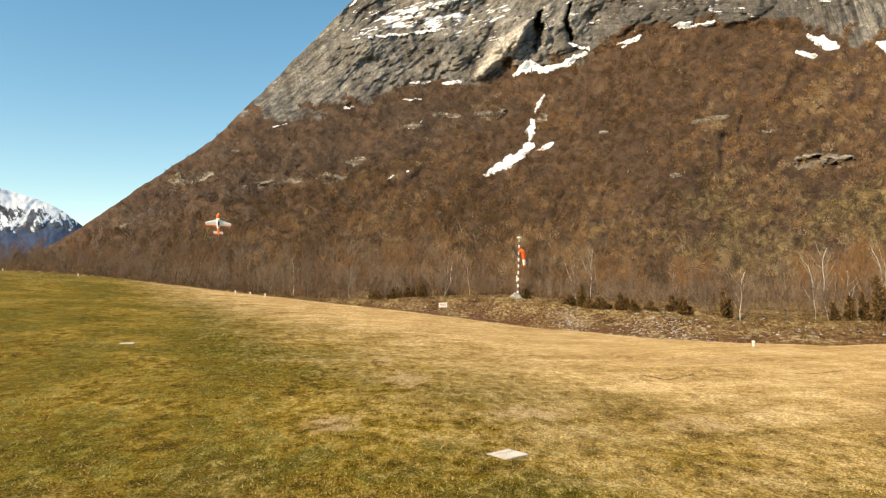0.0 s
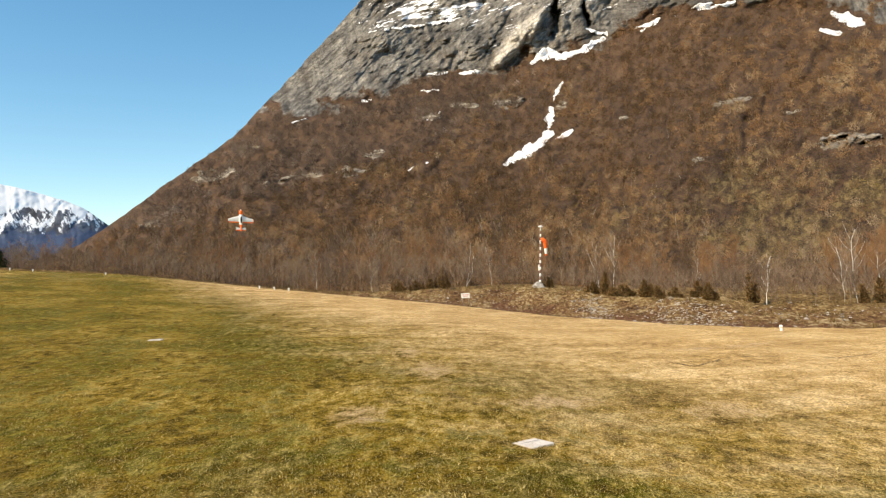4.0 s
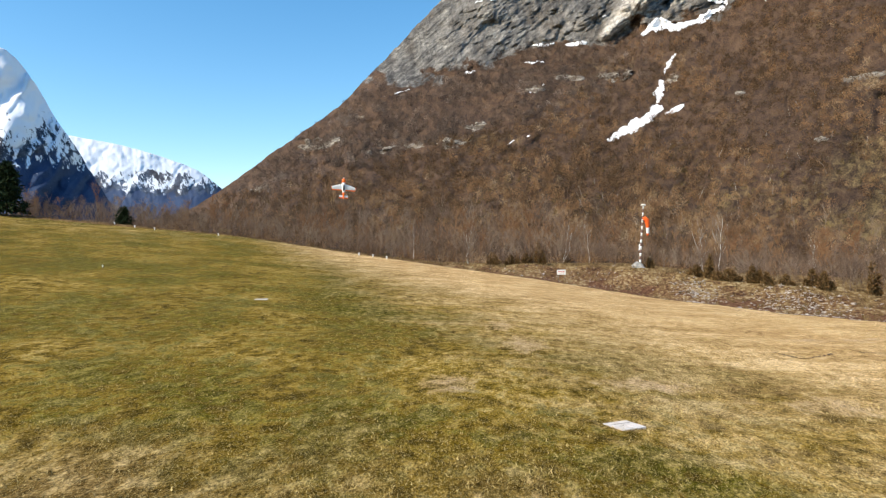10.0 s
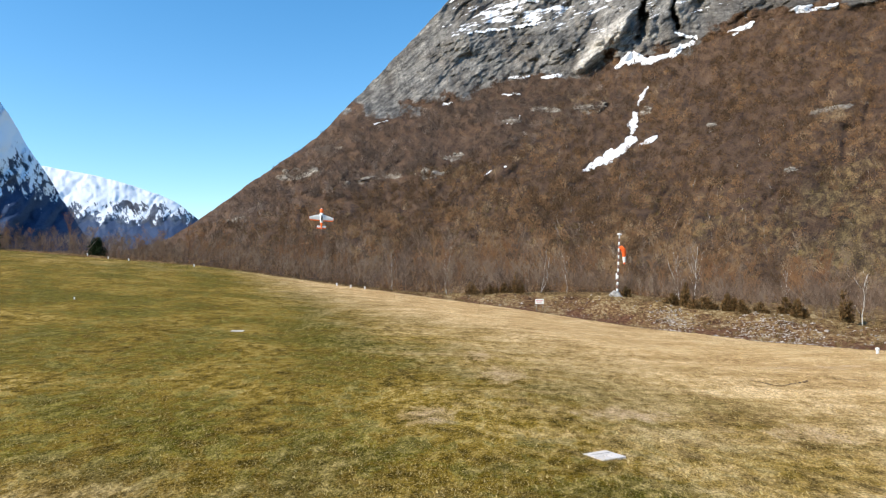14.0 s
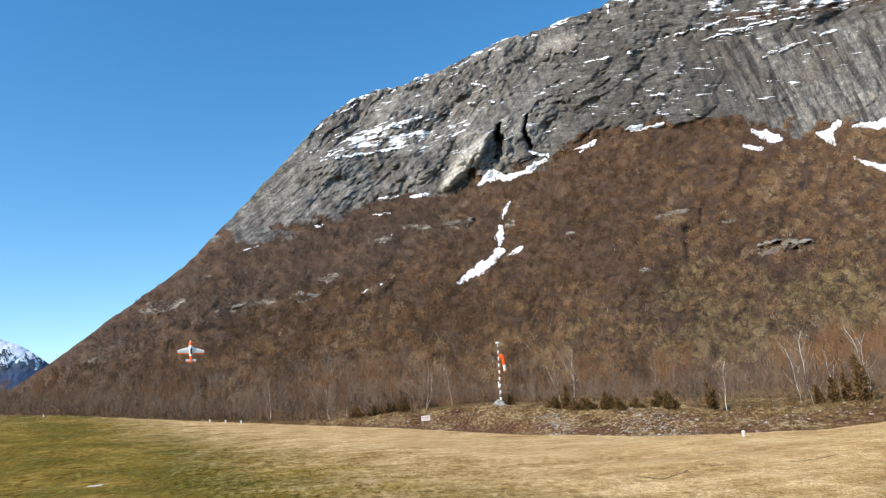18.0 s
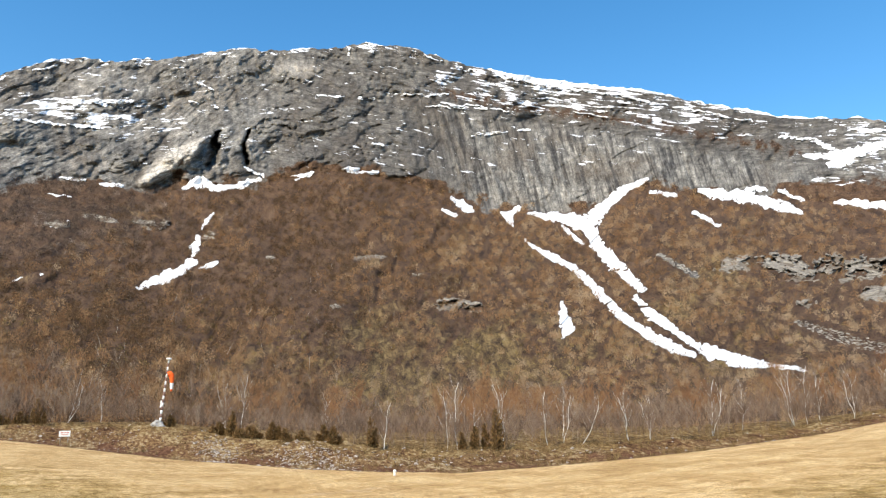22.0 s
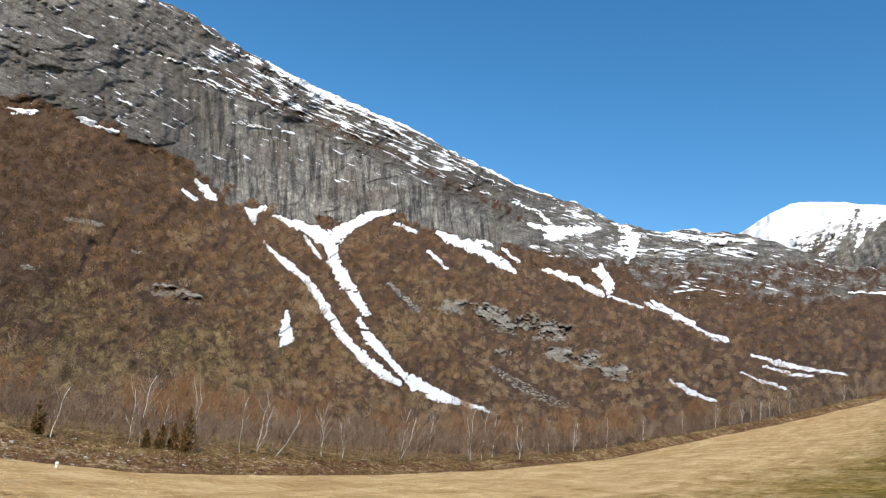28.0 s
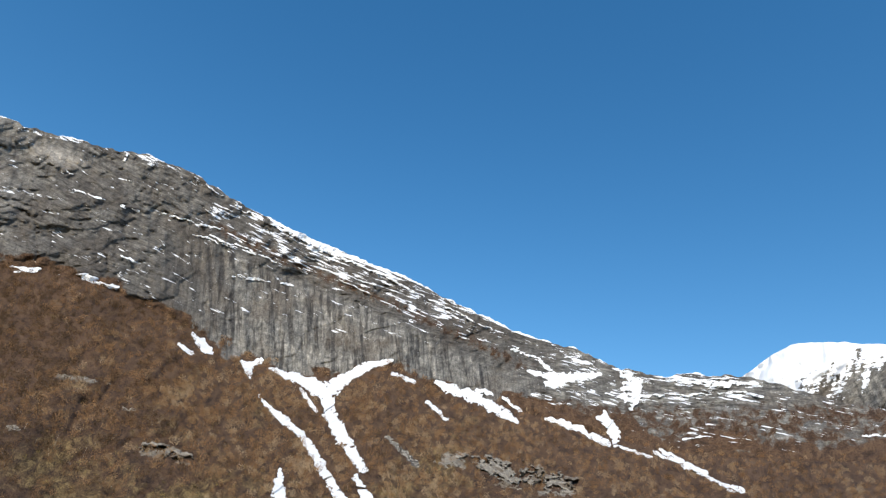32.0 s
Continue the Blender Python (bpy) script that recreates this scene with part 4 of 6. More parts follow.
def snow_field(name, strokes, label, ragged, streaked=False):
    """Old snow draped on the mountainside along its strokes, with a ragged edge."""
    pts = np.array([p for st in strokes for p in st])
    pad = pts[:, 2].max() + 0.2
    az = np.arange(pts[:, 0].min() - pad, pts[:, 0].max() + pad, 0.036)
    el = np.arange(pts[:, 1].min() - pad, pts[:, 1].max() + pad, 0.036)
    A, E = np.meshgrid(az, el)
    inside = stroke_depth(A + 0.13 * fbm(A * 2.0, E * 2.0, 4, 121, 0.5), E + 0.11 * fbm(A * 2.0, E * 2.0, 4, 125, 0.5), strokes)
    inside = inside + 0.14 * fbm(A * 1.3, E * 1.9, 3, 131) + ragged * (0.5 * np.minimum(fbm(A * 2.6 - E * 1.2, E * 3.4, 3, 139), 0))
    # bare strips on the rock's shelves
    if streaked:
        inside = inside + 1.3 * np.minimum(fbm(A * 1.2, (E + 0.12 * A) * 6.0, 3, 147) + 0.12, 0)
    # stems and stones that break the edge
    inside = inside + (0.04 + 0.08 * ragged) * fbm(A * 7.0, E * 7.0, 2, 137) + 0.6 * np.minimum(fbm(A * 9.0, E * 8.0, 2, 143) + 0.36, 0)
    inside = np.where(E > ctl(A, SKY_EL) - 0.12, -1, inside)
    keep = (inside[:-1, :-1] + inside[1:, 1:] + inside[1:, :-1] + inside[:-1, 1:]) > 0.4
    R = mountain_r(A, E) * (0.996 - 0.004 * np.clip(inside, 0, 1)) - 1.0
    V = place(A, E, R).reshape(-1, 3)
    F = grid_faces(len(el), len(az)).reshape(len(el) - 1, len(az) - 1, 4)
    # each connected patch is an object of its own
    left = {(int(i), int(j)) for i, j in zip(*np.nonzero(keep))}
    while left:
        todo = [left.pop()]
        found = []
        while todo:
            i, j = todo.pop()
            found.append((i, j))
            for n in ((i + 1, j), (i - 1, j), (i, j + 1), (i, j - 1)):
                if n in left:
                    left.remove(n)
                    todo.append(n)
        if len(found) < 14:
            continue
        f = np.array([F[i, j] for i, j in found])
        used, inv = np.unique(f.ravel(), return_inverse=True)
        me = mesh_of(name, V[used], inv.reshape(-1, 4), M_SNOW, True)
        tagged(new(name, me), label, "snow patch", "snow on the mountainside")


SNOW_LABELS = {"gully": "white snow tongue in a wooded gully", "cave_fan": "snow fan at the foot of the rock recesses",
               "fork": "forked white avalanche snow running down to the woods", "fork_l": "long thin strip of avalanche snow",
               "blob": "small white snow patch among brown trees", "shelf": "snow on a shelf below the rock wall",
               "rim": "thin snow along the mountain's rim", "rim2": "broken snow bands on the upper ledges"}
for full_key, strokes in SNOW.items():
    key = full_key.removesuffix("_b")
    slim = 0.75 if key == "leftrock" else 0.45 if key in ("rim", "rim2") else 0.58 if key == "farpk" else 0.92 if key == "saddle" else 0.88
    strokes = tuple(tuple((a, e, w * slim) for a, e, w in st) for st in strokes)
    snow_field("snow_patch", strokes, SNOW_LABELS.get(key, "old white snow lying on the mountainside"), 1.15 if key in ("gully", "leftrock", "cave_fan", "saddle") else 0.9 if key in ("shelf", "rim", "rim2", "farpk") else 0.55, key in ("rim", "rim2", "saddle", "farpk", "leftrock"))


# ---- far mountains ----
def far_mountain(name, table, low, dist, snowline, seed, label, mat, bare=(0, 0, 1, 1, 0), grad=0.18, relief=0.008):
    a0, a1 = table[0][0], table[-1][0]
    az = np.arange(a0, a1 + 0.01, 0.1)
    A, S = np.meshgrid(az, np.linspace(0, 1, 80))
    top = ctl(A, table) + 0.06 * fbm(A * 1.1, A * 0, 3, seed)
    EL = low + (top - low) * S
    R = dist * (1 + 0.28 * S) * (1 + relief * ridged(A * 0.5 - EL * 0.3 + 0.3 * fbm(A * 0.7, EL * 0.7, 2, seed + 5), EL * 0.22, 5, seed + 3) + 0.0012 * ridged(A * 3, EL * 3, 2, seed + 9))
    P = place(A, EL, R)
    back = place(az, ctl(az, table) - 3, R[-1] * 1.12)
    me = mesh_of(name, np.concatenate([P.reshape(-1, 3), back]), grid_faces(81, len(az)), mat, True)
    Ax, Ex = np.concatenate([A.ravel(), az]), np.concatenate([EL.ravel(), EL[-1]])
    line = snowline + 0.5 * fbm(Ax * 0.8, Ex * 0.3, 3, seed + 20)
    snow = 0.5 + (Ex - line) * grad + 0.16 * fbm(Ax * 1.8 - Ex * 0.8, Ex * 0.5, 4, seed + 30) + 0.22 * fbm(Ax * 5.0 - Ex * 2.0, Ex * 1.6, 3, seed + 35)
    snow = snow - bare[4] * bump(Ax, Ex, *bare[:4])
    point_values(me, "snow", np.clip(snow, 0, 1.2))
    point_values(me, "wall", np.full(len(Ax), 0.6))
    point_values(me, "pale", np.zeros(len(Ax)))
    point_values(me, "moss", np.zeros(len(Ax)))
    point_values(me, "rock", np.clip((Ex - line) * 0.5 + 0.8, 0, 1))
    surface_coords(me, np.stack([Ax * 0.1, Ex * 0.1], -1))
    return tagged(new(name, me), label, "mountain", "", "structure")


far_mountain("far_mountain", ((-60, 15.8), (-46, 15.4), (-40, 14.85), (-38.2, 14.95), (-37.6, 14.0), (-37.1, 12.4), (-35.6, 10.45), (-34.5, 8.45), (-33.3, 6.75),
                              (-32.3, 4.5), (-30.9, 2.5), (-29.8, 1.15)), 0.5, 2600, 8.2, 201, "steep snow-covered mountain, haze and shade painted into its dark blue lower slopes", M_FAR_HAZED, relief=0.015)
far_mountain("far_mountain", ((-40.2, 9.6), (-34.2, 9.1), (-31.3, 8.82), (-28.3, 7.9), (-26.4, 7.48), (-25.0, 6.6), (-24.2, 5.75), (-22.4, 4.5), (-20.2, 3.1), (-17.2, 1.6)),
             0.5, 3500, 5.9, 231, "snow-capped mountain ridge at the end of the valley", M_FAR_HAZED_PALE, (-29.0, 6.7, 2.6, 0.5, 0.8), 0.55, relief=0.005)
far_mountain("far_mountain", ((72.3, 14.3), (76.8, 16.6), (78.5, 17.7), (79.5, 18.3), (80.7, 19.15), (82.5, 20.15), (85.0, 20.0), (87.8, 19.6), (89.7, 19.2), (92.4, 18.2), (104.2, 15.4)),
             9.0, 3000, 15.9, 261, "bright snow dome with grey rock face on its side", M_MOUNTAIN, (90.5, 16.4, 5.2, 3.3, 0.85), 0.2, relief=0.016)


# ---- ledges of bare rock among the trees ----
def outcrop(a0, e0, wa, we, rng):
    """A broken ledge: a short cracked cliff that stands out of the slope, with an uneven outline."""
    slant = 0.14 if a0 < 4 else rng.uniform(-0.12, 0.06)
    da, de = np.arange(-1.4 * wa, 1.4 * wa, 0.06), np.arange(-2.0 * we, 2.0 * we, 0.05)
    U, V = np.meshgrid(da, de)
    A, E = a0 + U, e0 + V + slant * U
    mask = 0.75 - (U / wa) ** 2 - (V / we) ** 2 + 0.9 * fbm(A * 1.4, E * 2.4, 3, 301) + 0.45 * fbm(A * 5.0, E * 7.0, 2, 305)
    out = smooth(mask * 1.6 + 0.15)
    crack = ridged(A * 3.4 + 0.8 * fbm(A * 2, E * 2, 2, 311), E * 1.3, 3, 315) + 0.9 * ridged(A * 1.2, E * 5.0, 2, 319) - 0.8
    slope = mountain_r(A, E)
    foot = mountain_r(A, e0 - 0.9 * we + slant * U)
    face = foot + 0.72 * (slope - foot)
    R = slope * 1.004 + out * (face * (0.998 + 0.0022 * crack) - slope)
    P = place(A, E, R)
    keep = ((mask[:-1, :-1] + mask[1:, 1:] + mask[1:, :-1] + mask[:-1, 1:]) > -0.5).ravel()
    f = grid_faces(len(de), len(da))[keep]
    used, inv = np.unique(f.ravel(), return_inverse=True)
    mid = place(np.array(a0), np.array(e0), mountain_r(np.array(a0), np.array(e0)))
    me = mesh_of("rock_outcrop", P.reshape(-1, 3)[used] - mid, inv.reshape(-1, 4), M_OUTCROP, False)
    ob = new("rock_outcrop", me)
    ob.location = Vector(mid)
    tagged(ob, "grey cracked rock ledge among the slope's bare trees", "rock", "rock ledges on the slope")


orng = np.random.RandomState(71)
for spec in OUTCROPS:
    outcrop(*spec, orng)


# ---- trees ----
def twig_tree(rng, height, limbs=9, twigs=14, spread=0.22, width=0.02):
    """A bare birch crown as slim three-sided blades: branches that fork from a stem, and fine twigs on them."""
    tri = []

    def blade(a, b, w):
        d = np.array(b) - np.array(a)
        side = np.cross(d, rng.normal(size=3))
        side = side / (np.linalg.norm(side) + 1e-6) * w
        tri.extend((np.array(a) - side, np.array(a) + side, np.array(b)))

    for k in range(limbs):
        h0 = height * rng.uniform(0.25, 0.8)
        ang = rng.uniform(0, 2 * np.pi)
        reach = height * spread * rng.uniform(0.5, 1.1) * (1.15 - h0 / height)
        a = np.array([0.0, 0.0, h0])
        b = a + np.array([reach * np.cos(ang), reach * np.sin(ang), height * rng.uniform(0.16, 0.34) * (1.2 - h0 / height) + 0.1 * height])
        blade(a, b, width * 1.6)
        for j in range(twigs):
            t = rng.uniform(0.25, 1.0)
            p = a + (b - a) * t
            d = np.array([rng.normal() * 0.5, rng.normal() * 0.5, rng.uniform(0.2, 1.0)])
            d = d / np.linalg.norm(d) * height * rng.uniform(0.06, 0.15)
            blade(p, p + d, width * 0.7)
    return np.array(tri)


def stems(rng, height, width, sides=3):
    """A slim, slightly crooked stem of loose faces."""
    tri = []
    pts = [np.array([rng.normal() * 0.02 * height * i / 4, rng.normal() * 0.02 * height * i / 4, height * i / 4]) for i in range(5)]
    for i in range(4):
        w0, w1 = width * (1 - i / 4.3), width * (1 - (i + 1) / 4.3)
        for k in range(sides):
            c0 = np.array([math.cos(2 * math.pi * k / sides), math.sin(2 * math.pi * k / sides), 0])
            c1 = np.array([math.cos(2 * math.pi * (k + 1) / sides), math.sin(2 * math.pi * (k + 1) / sides), 0])
            a, b, c, d = pts[i] + c0 * w0, pts[i] + c1 * w0, pts[i + 1] + c1 * w1, pts[i + 1] + c0 * w1
            tri.extend((a, b, c, a, c, d))
    return np.array(tri)


def strewn(name, templates, spots, scales, turns, mat, rng, tones=None):
    """Many pieces joined into one mesh of loose triangles."""
    pick = rng.randint(0, len(templates), len(spots))
    out, tone = [], []
    for k, t in enumerate(templates):
        m = np.where(pick == k)[0]
        if not len(m):
            continue
        c, s = np.cos(turns[m])[:, None], np.sin(turns[m])[:, None]
        x, y, z = t[None, :, 0], t[None, :, 1], t[None, :, 2]
        sc = scales[m][:, None]
        out.append(np.stack([(x * c - y * s) * sc + spots[m, 0:1], (x * s + y * c) * sc + spots[m, 1:2], z * sc + spots[m, 2:3]], -1).reshape(-1, 3))
        if tones is not None:
            tone.append(np.repeat(tones[m], len(t)))
    v = np.concatenate(out)
    me = mesh_of(name, v, np.arange(len(v)).reshape(-1, 3), mat)
    if tones is not None:
        point_values(me, "tone", np.concatenate(tone))
    return new(name, me)


def round_crowns(rng, count, pieces, long, slim):
    """Bare rounded crowns, one metre in radius: a fuzz of thin twigs that point out and up, on a forked stem."""
    temps = []
    for k in range(count):
        tri = []
        tall = rng.uniform(1.0, 1.5)
        lobes = [np.array([0, 0, 0.0])] + [np.array([math.cos(a) * 0.45, math.sin(a) * 0.45, rng.uniform(-0.5, 0.3)]) for a in rng.uniform(0, 6.28, 3)]
        for j in range(pieces):
            d = rng.normal(size=3)
            d = d / np.linalg.norm(d) * rng.uniform(0.25, 1.0) ** 0.45
            o = lobes[rng.randint(4)]
            p = np.array([d[0] * 0.7 + o[0], d[1] * 0.7 + o[1], 1.25 + (d[2] * 0.7 + o[2]) * tall])
            e = np.array([d[0], d[1], d[2] * 0.6 + 0.5]) + rng.normal(size=3) * 0.5
            e = e / np.linalg.norm(e) * rng.uniform(0.6, 1.3) * long
            q = np.cross(e, rng.normal(size=3))
            q = q / np.linalg.norm(q) * rng.uniform(0.6, 1.3) * slim
            tri.extend((p - q, p + q, p + e))
        for s in range(3):
            w = np.array([0.035, 0.012, 0])
            o = rng.normal(size=3) * np.array([0.12, 0.12, 0])
            tri.extend((o - w, o + w, o + np.array([rng.normal() * 0.35, rng.normal() * 0.35, 1.9])))
        temps.append(np.array(tri))
    return temps


def scree_stones():
    """Loose broken stone lying on the scree tongues."""
    rng = np.random.RandomState(72)
    temps = []
    for k in range(6):
        c = np.array([(x, y, z) for x in (-1, 1) for y in (-1, 1) for z in (-1, 1)], float) * rng.uniform(0.5, 1.0, (8, 3)) * np.array([1.0, 0.8, 0.6])
        quads = ((0, 1, 3, 2), (4, 6, 7, 5), (0, 4, 5, 1), (2, 3, 7, 6), (0, 2, 6, 4), (1, 5, 7, 3))
        temps.append(np.array([c[i] for a, b, d, e in quads for i in (a, b, d, a, d, e)]))
    n = 16000
    az, el = rng.uniform(48, 68, n), rng.uniform(2.6, 13, n)
    ok = stroke_depth(az, el, SCREE) > 0.0 + 0.4 * rng.uniform(0, 1, n)
    az, el = az[ok], el[ok]
    r = mountain_r(az, el)
    size = r * np.tan(np.radians(0.06)) * rng.uniform(0.4, 1.0, len(r)) ** 2 * 2.2
    ob = strewn("scree", temps, place(az, el, r), size, rng.uniform(0, 6.28, len(r)), M_SCREE, rng, rng.uniform(0, 1, len(r)))
    return tagged(ob, "tongues of loose grey broken stone on the slope", "scree", "", "stuff")


scree_stones()


def wooded_slope():
    rng = np.random.RandomState(11)
    n = 30000
    az = rng.uniform(-31, 93, n)
    s = rng.uniform(0.01, 1.02, n)
    ef, eb = ctl(az, BERM_EL) - 0.4, ctl(az, BASE_EL)
    el = ef + (eb - ef) * s
    ok = rock_amount(az, el) < 0.58 + 0.2 * rng.uniform(-1, 1, n)
    for key, strokes in SNOW.items():
        ok &= stroke_depth(az, el, strokes) < -0.1
    ok &= (stroke_depth(az, el, SCREE) < -0.3) & (stroke_depth(az, el + 0.45, SCREE) < -0.1)
    # the ledges stand free of the trees below them
    for a0, e0, wa, we in OUTCROPS:
        ok &= (bump(az, el + 0.35, a0, e0, wa, we) < 0.62) | (az < 54) | (rng.uniform(0, 1, n) < 0.12)
    ok &= rng.uniform(0, 1, n) < np.where(az > 62, 0.8, 1.0) * (0.72 + 0.28 * s)
    ok &= rng.uniform(0, 1, n) < (1 - 0.72 * open_ground(az, el)) * (1 - 0.75 * gully(az, el))
    # steep narrow stretches need fewer
    ok &= rng.uniform(0, 1, n) < np.clip((eb - ef) / 17, 0.15, 1)
    az, el, s = az[ok], el[ok], s[ok]
    r = mountain_r(az, el)
    m = len(r)
    size = r * np.tan(np.radians(0.42 - 0.18 * s)) * rng.uniform(0.55, 1.45, m) * (1 + 0.3 * smooth((22 - az) / 10) * smooth((0.6 - s) / 0.4))
    size = size * (1 - 0.25 * smooth((az - 50) / 10))
    size = size * (0.55 + 0.45 * smooth((ctl(az, SKY_EL) - el - 0.2) / 1.2))
    spots = place(az, el, r)
    spots[:, 2] -= 0.55 * size
    turn = rng.uniform(0, 6.28, m)
    # darker tone in gullies and diagonal bands paints the folds' light and shade
    tone = np.clip(0.45 + 0.06 * smooth((0.5 - s) / 0.3) + 0.12 * open_ground(az, el) - 0.16 * smooth((s - 0.35) / 0.3) * smooth((42 - az) / 14) - 0.24 * smooth((32 - az) / 12) + 0.10 * smooth((az - 28) / 12) + 0.18 * smooth((az - 50) / 8) * smooth((0.7 - s) / 0.3) + 0.26 * rng.normal(size=m) + 0.20 * fbm(az * 0.35, el * 0.5, 3, 151) + 0.26 * fbm(az * 0.9 - el * 1.1, el * 0.5 + az * 0.2, 3, 153) - 0.25 * gully(az, el), 0.02, 0.98)
    bush = rng.uniform(0, 1, m) < (0.10 + 0.35 * open_ground(az, el) + 0.4 * smooth(0.3 + fbm(az * 0.5, el * 0.8, 3, 155))) * smooth((0.75 - s) / 0.4)
    # crowns above a diagonal ridge line take the greyed copy that paints its shade
    grey = ~bush & (rng.uniform(0, 1, m) < smooth((17 - az) / 20) * 1.3 * smooth((el - 3.4 - 0.25 * (az + 28) + 0.5 * fbm(az * 0.2, az * 0.0, 2, 159)) / 1.2))
    low = ~bush & ~grey & (s < 0.45)
    high = ~bush & ~grey & (s >= 0.45)
    ob = strewn("slope_woods", round_crowns(rng, 18, 150, 0.30, 0.040), spots[low], size[low], turn[low], M_SLOPE, rng, tone[low])
    tagged(ob, "leafless brown birch woods on the lower slope", "woods", "", "stuff")
    ob = strewn("slope_woods", round_crowns(rng, 18, 92, 0.30, 0.062), spots[high], size[high], turn[high], M_SLOPE, rng, tone[high])
    tagged(ob, "leafless brown birch woods below the rock wall", "woods", "", "stuff")
    ob = strewn("slope_woods", round_crowns(rng, 18, 92, 0.30, 0.062), spots[grey], size[grey] * 1.15, turn[grey], M_SLOPE_SHADE, rng, np.clip(tone[grey] + 0.12, 0, 1))
    tagged(ob, "leafless birch woods on the far shoulder, greyed by painted shade and haze", "woods", "", "stuff")
    ob = strewn("slope_scrub", round_crowns(rng, 10, 46, 0.32, 0.070), spots[bush], size[bush] * np.array([0.6]), turn[bush], M_SCRUB, rng, np.where(rng.uniform(0, 1, bush.sum()) < 0.4, 0.06, np.clip(tone[bush] * 1.1, 0, 1)))
    tagged(ob, "olive and dark green undergrowth on the lower slope", "scrub", "", "stuff")
    # fallen and standing pale stems
    idx = rng.choice(np.where((s < 0.7) & (az > 5))[0], 1500, replace=False)
    poles = []
    for k in range(10):
        lean = rng.uniform(-1, 1, 2) * rng.choice([0.12, 0.5, 1.6])
        L = rng.uniform(1.0, 2.6)
        tip = np.array([lean[0], lean[1], 1.0])
        tip = tip / np.linalg.norm(tip) * L
        w = np.array([0.022, 0.014, 0])
        poles.append(np.array([-w, w, tip, w, -w * 0.2, tip + np.array([0.03, 0, -0.3])]))
    ob = strewn("pale_stems", poles, spots[idx] + np.array([0, 0, 1.0]) * size[idx][:, None], size[idx] * rng.uniform(0.5, 1.1, 1500), rng.uniform(0, 6.28, 1500), M_STEM, rng)
    return tagged(ob, "pale birch stems standing and fallen on the slope", "tree stems", "", "stuff")


wooded_slope()


def valley_woods():
    """The belt of bare birches between the field and the foot of the mountain."""
    rng = np.random.RandomState(12)
    temps = []
    for k in range(9):
        h = rng.uniform(3.6, 5.2)
        temps.append(np.concatenate([twig_tree(rng, h, 11, 18, 0.36, 0.011), stems(rng, h * 0.8, 0.016)]))
    n = 2300
    az = rng.uniform(-46, 92, n)
    depth = rng.uniform(0, 1, n) ** 2.0 * 72
    r = berm_r(az) + 0.8 + depth
    ef = ctl(az, BERM_EL) - 0.4
    foot = berm_r(az) + FOOT_GAP
    zg = ground_z(az, np.minimum(r, foot))
    # stand on the slope where it has begun to rise
    s = np.clip(np.log(np.maximum(r, foot) / foot) / np.log(ctl(az, CLIFF_R) / foot), 0, 1)
    el = ef + (ctl(az, BASE_EL) - ef) * s
    zm = EYE + r * tand(el)
    z = np.where((r > foot) & (az > -30), np.maximum(zm, zg) - 0.2, zg - 0.05)
    spots = np.stack([r * np.sin(np.radians(az)), r * np.cos(np.radians(az)), z], -1)
    size = rng.uniform(0.35, 0.8, n) * (0.62 + 0.42 * smooth(depth / 40)) * (1 + 0.6 * smooth((10 - az) / 8))
    ob = strewn("valley_woods", temps, spots, size, rng.uniform(0, 6.28, n), M_TWIG, rng, np.clip(rng.normal(0.5, 0.25, n), 0, 1))
    tagged(ob, "belt of bare grey-brown birches behind the field", "woods", "", "stuff")
    # low scrub that closes the belt near the ground
    low = []
    for k in range(6):
        low.append(np.concatenate([twig_tree(rng, rng.uniform(1.2, 2.0), 7, 8, 0.34, 0.010)]))
    n = 2600
    az = rng.uniform(-46, 92, n)
    depth = rng.uniform(0, 1, n) ** 1.5 * 30
    r = berm_r(az) + 0.3 + depth
    spots = np.stack([r * np.sin(np.radians(az)), r * np.cos(np.radians(az)), ground_z(az, r) - 0.05], -1)
    ob = strewn("valley_scrub", low, spots, rng.uniform(0.5, 1.1, n), rng.uniform(0, 6.28, n), M_TWIG, rng, np.clip(rng.normal(0.35, 0.2, n), 0, 1))
    tagged(ob, "leafless undergrowth along the edge of the woods", "scrub", "", "stuff")
    # reddish budding birches among the others
    n = 340
    az = np.concatenate([rng.choice([33.5, 36.5, 40.5, 44.5, 52, 58, 62, 66, 70, 76], 220) + rng.normal(size=220) * 1.3, rng.uniform(-44, 26, 120)])
    depth = rng.uniform(2, 30, n)
    r = berm_r(az) + depth
    spots = np.stack([r * np.sin(np.radians(az)), r * np.cos(np.radians(az)), ground_z(az, np.minimum(r, berm_r(az) + FOOT_GAP)) - 0.05], -1)
    temps = [np.concatenate([twig_tree(rng, 4.4, 12, 26, 0.34, 0.011)]) for k in range(4)]
    ob = strewn("budding_woods", temps, spots, rng.uniform(0.45, 0.8, n) * (1 + 0.5 * smooth((14 - az) / 8)), rng.uniform(0, 6.28, n), M_BUD, rng, rng.uniform(0, 1, n))
    tagged(ob, "orange-brown budding birch crowns in the valley woods", "woods", "", "stuff")


valley_woods()


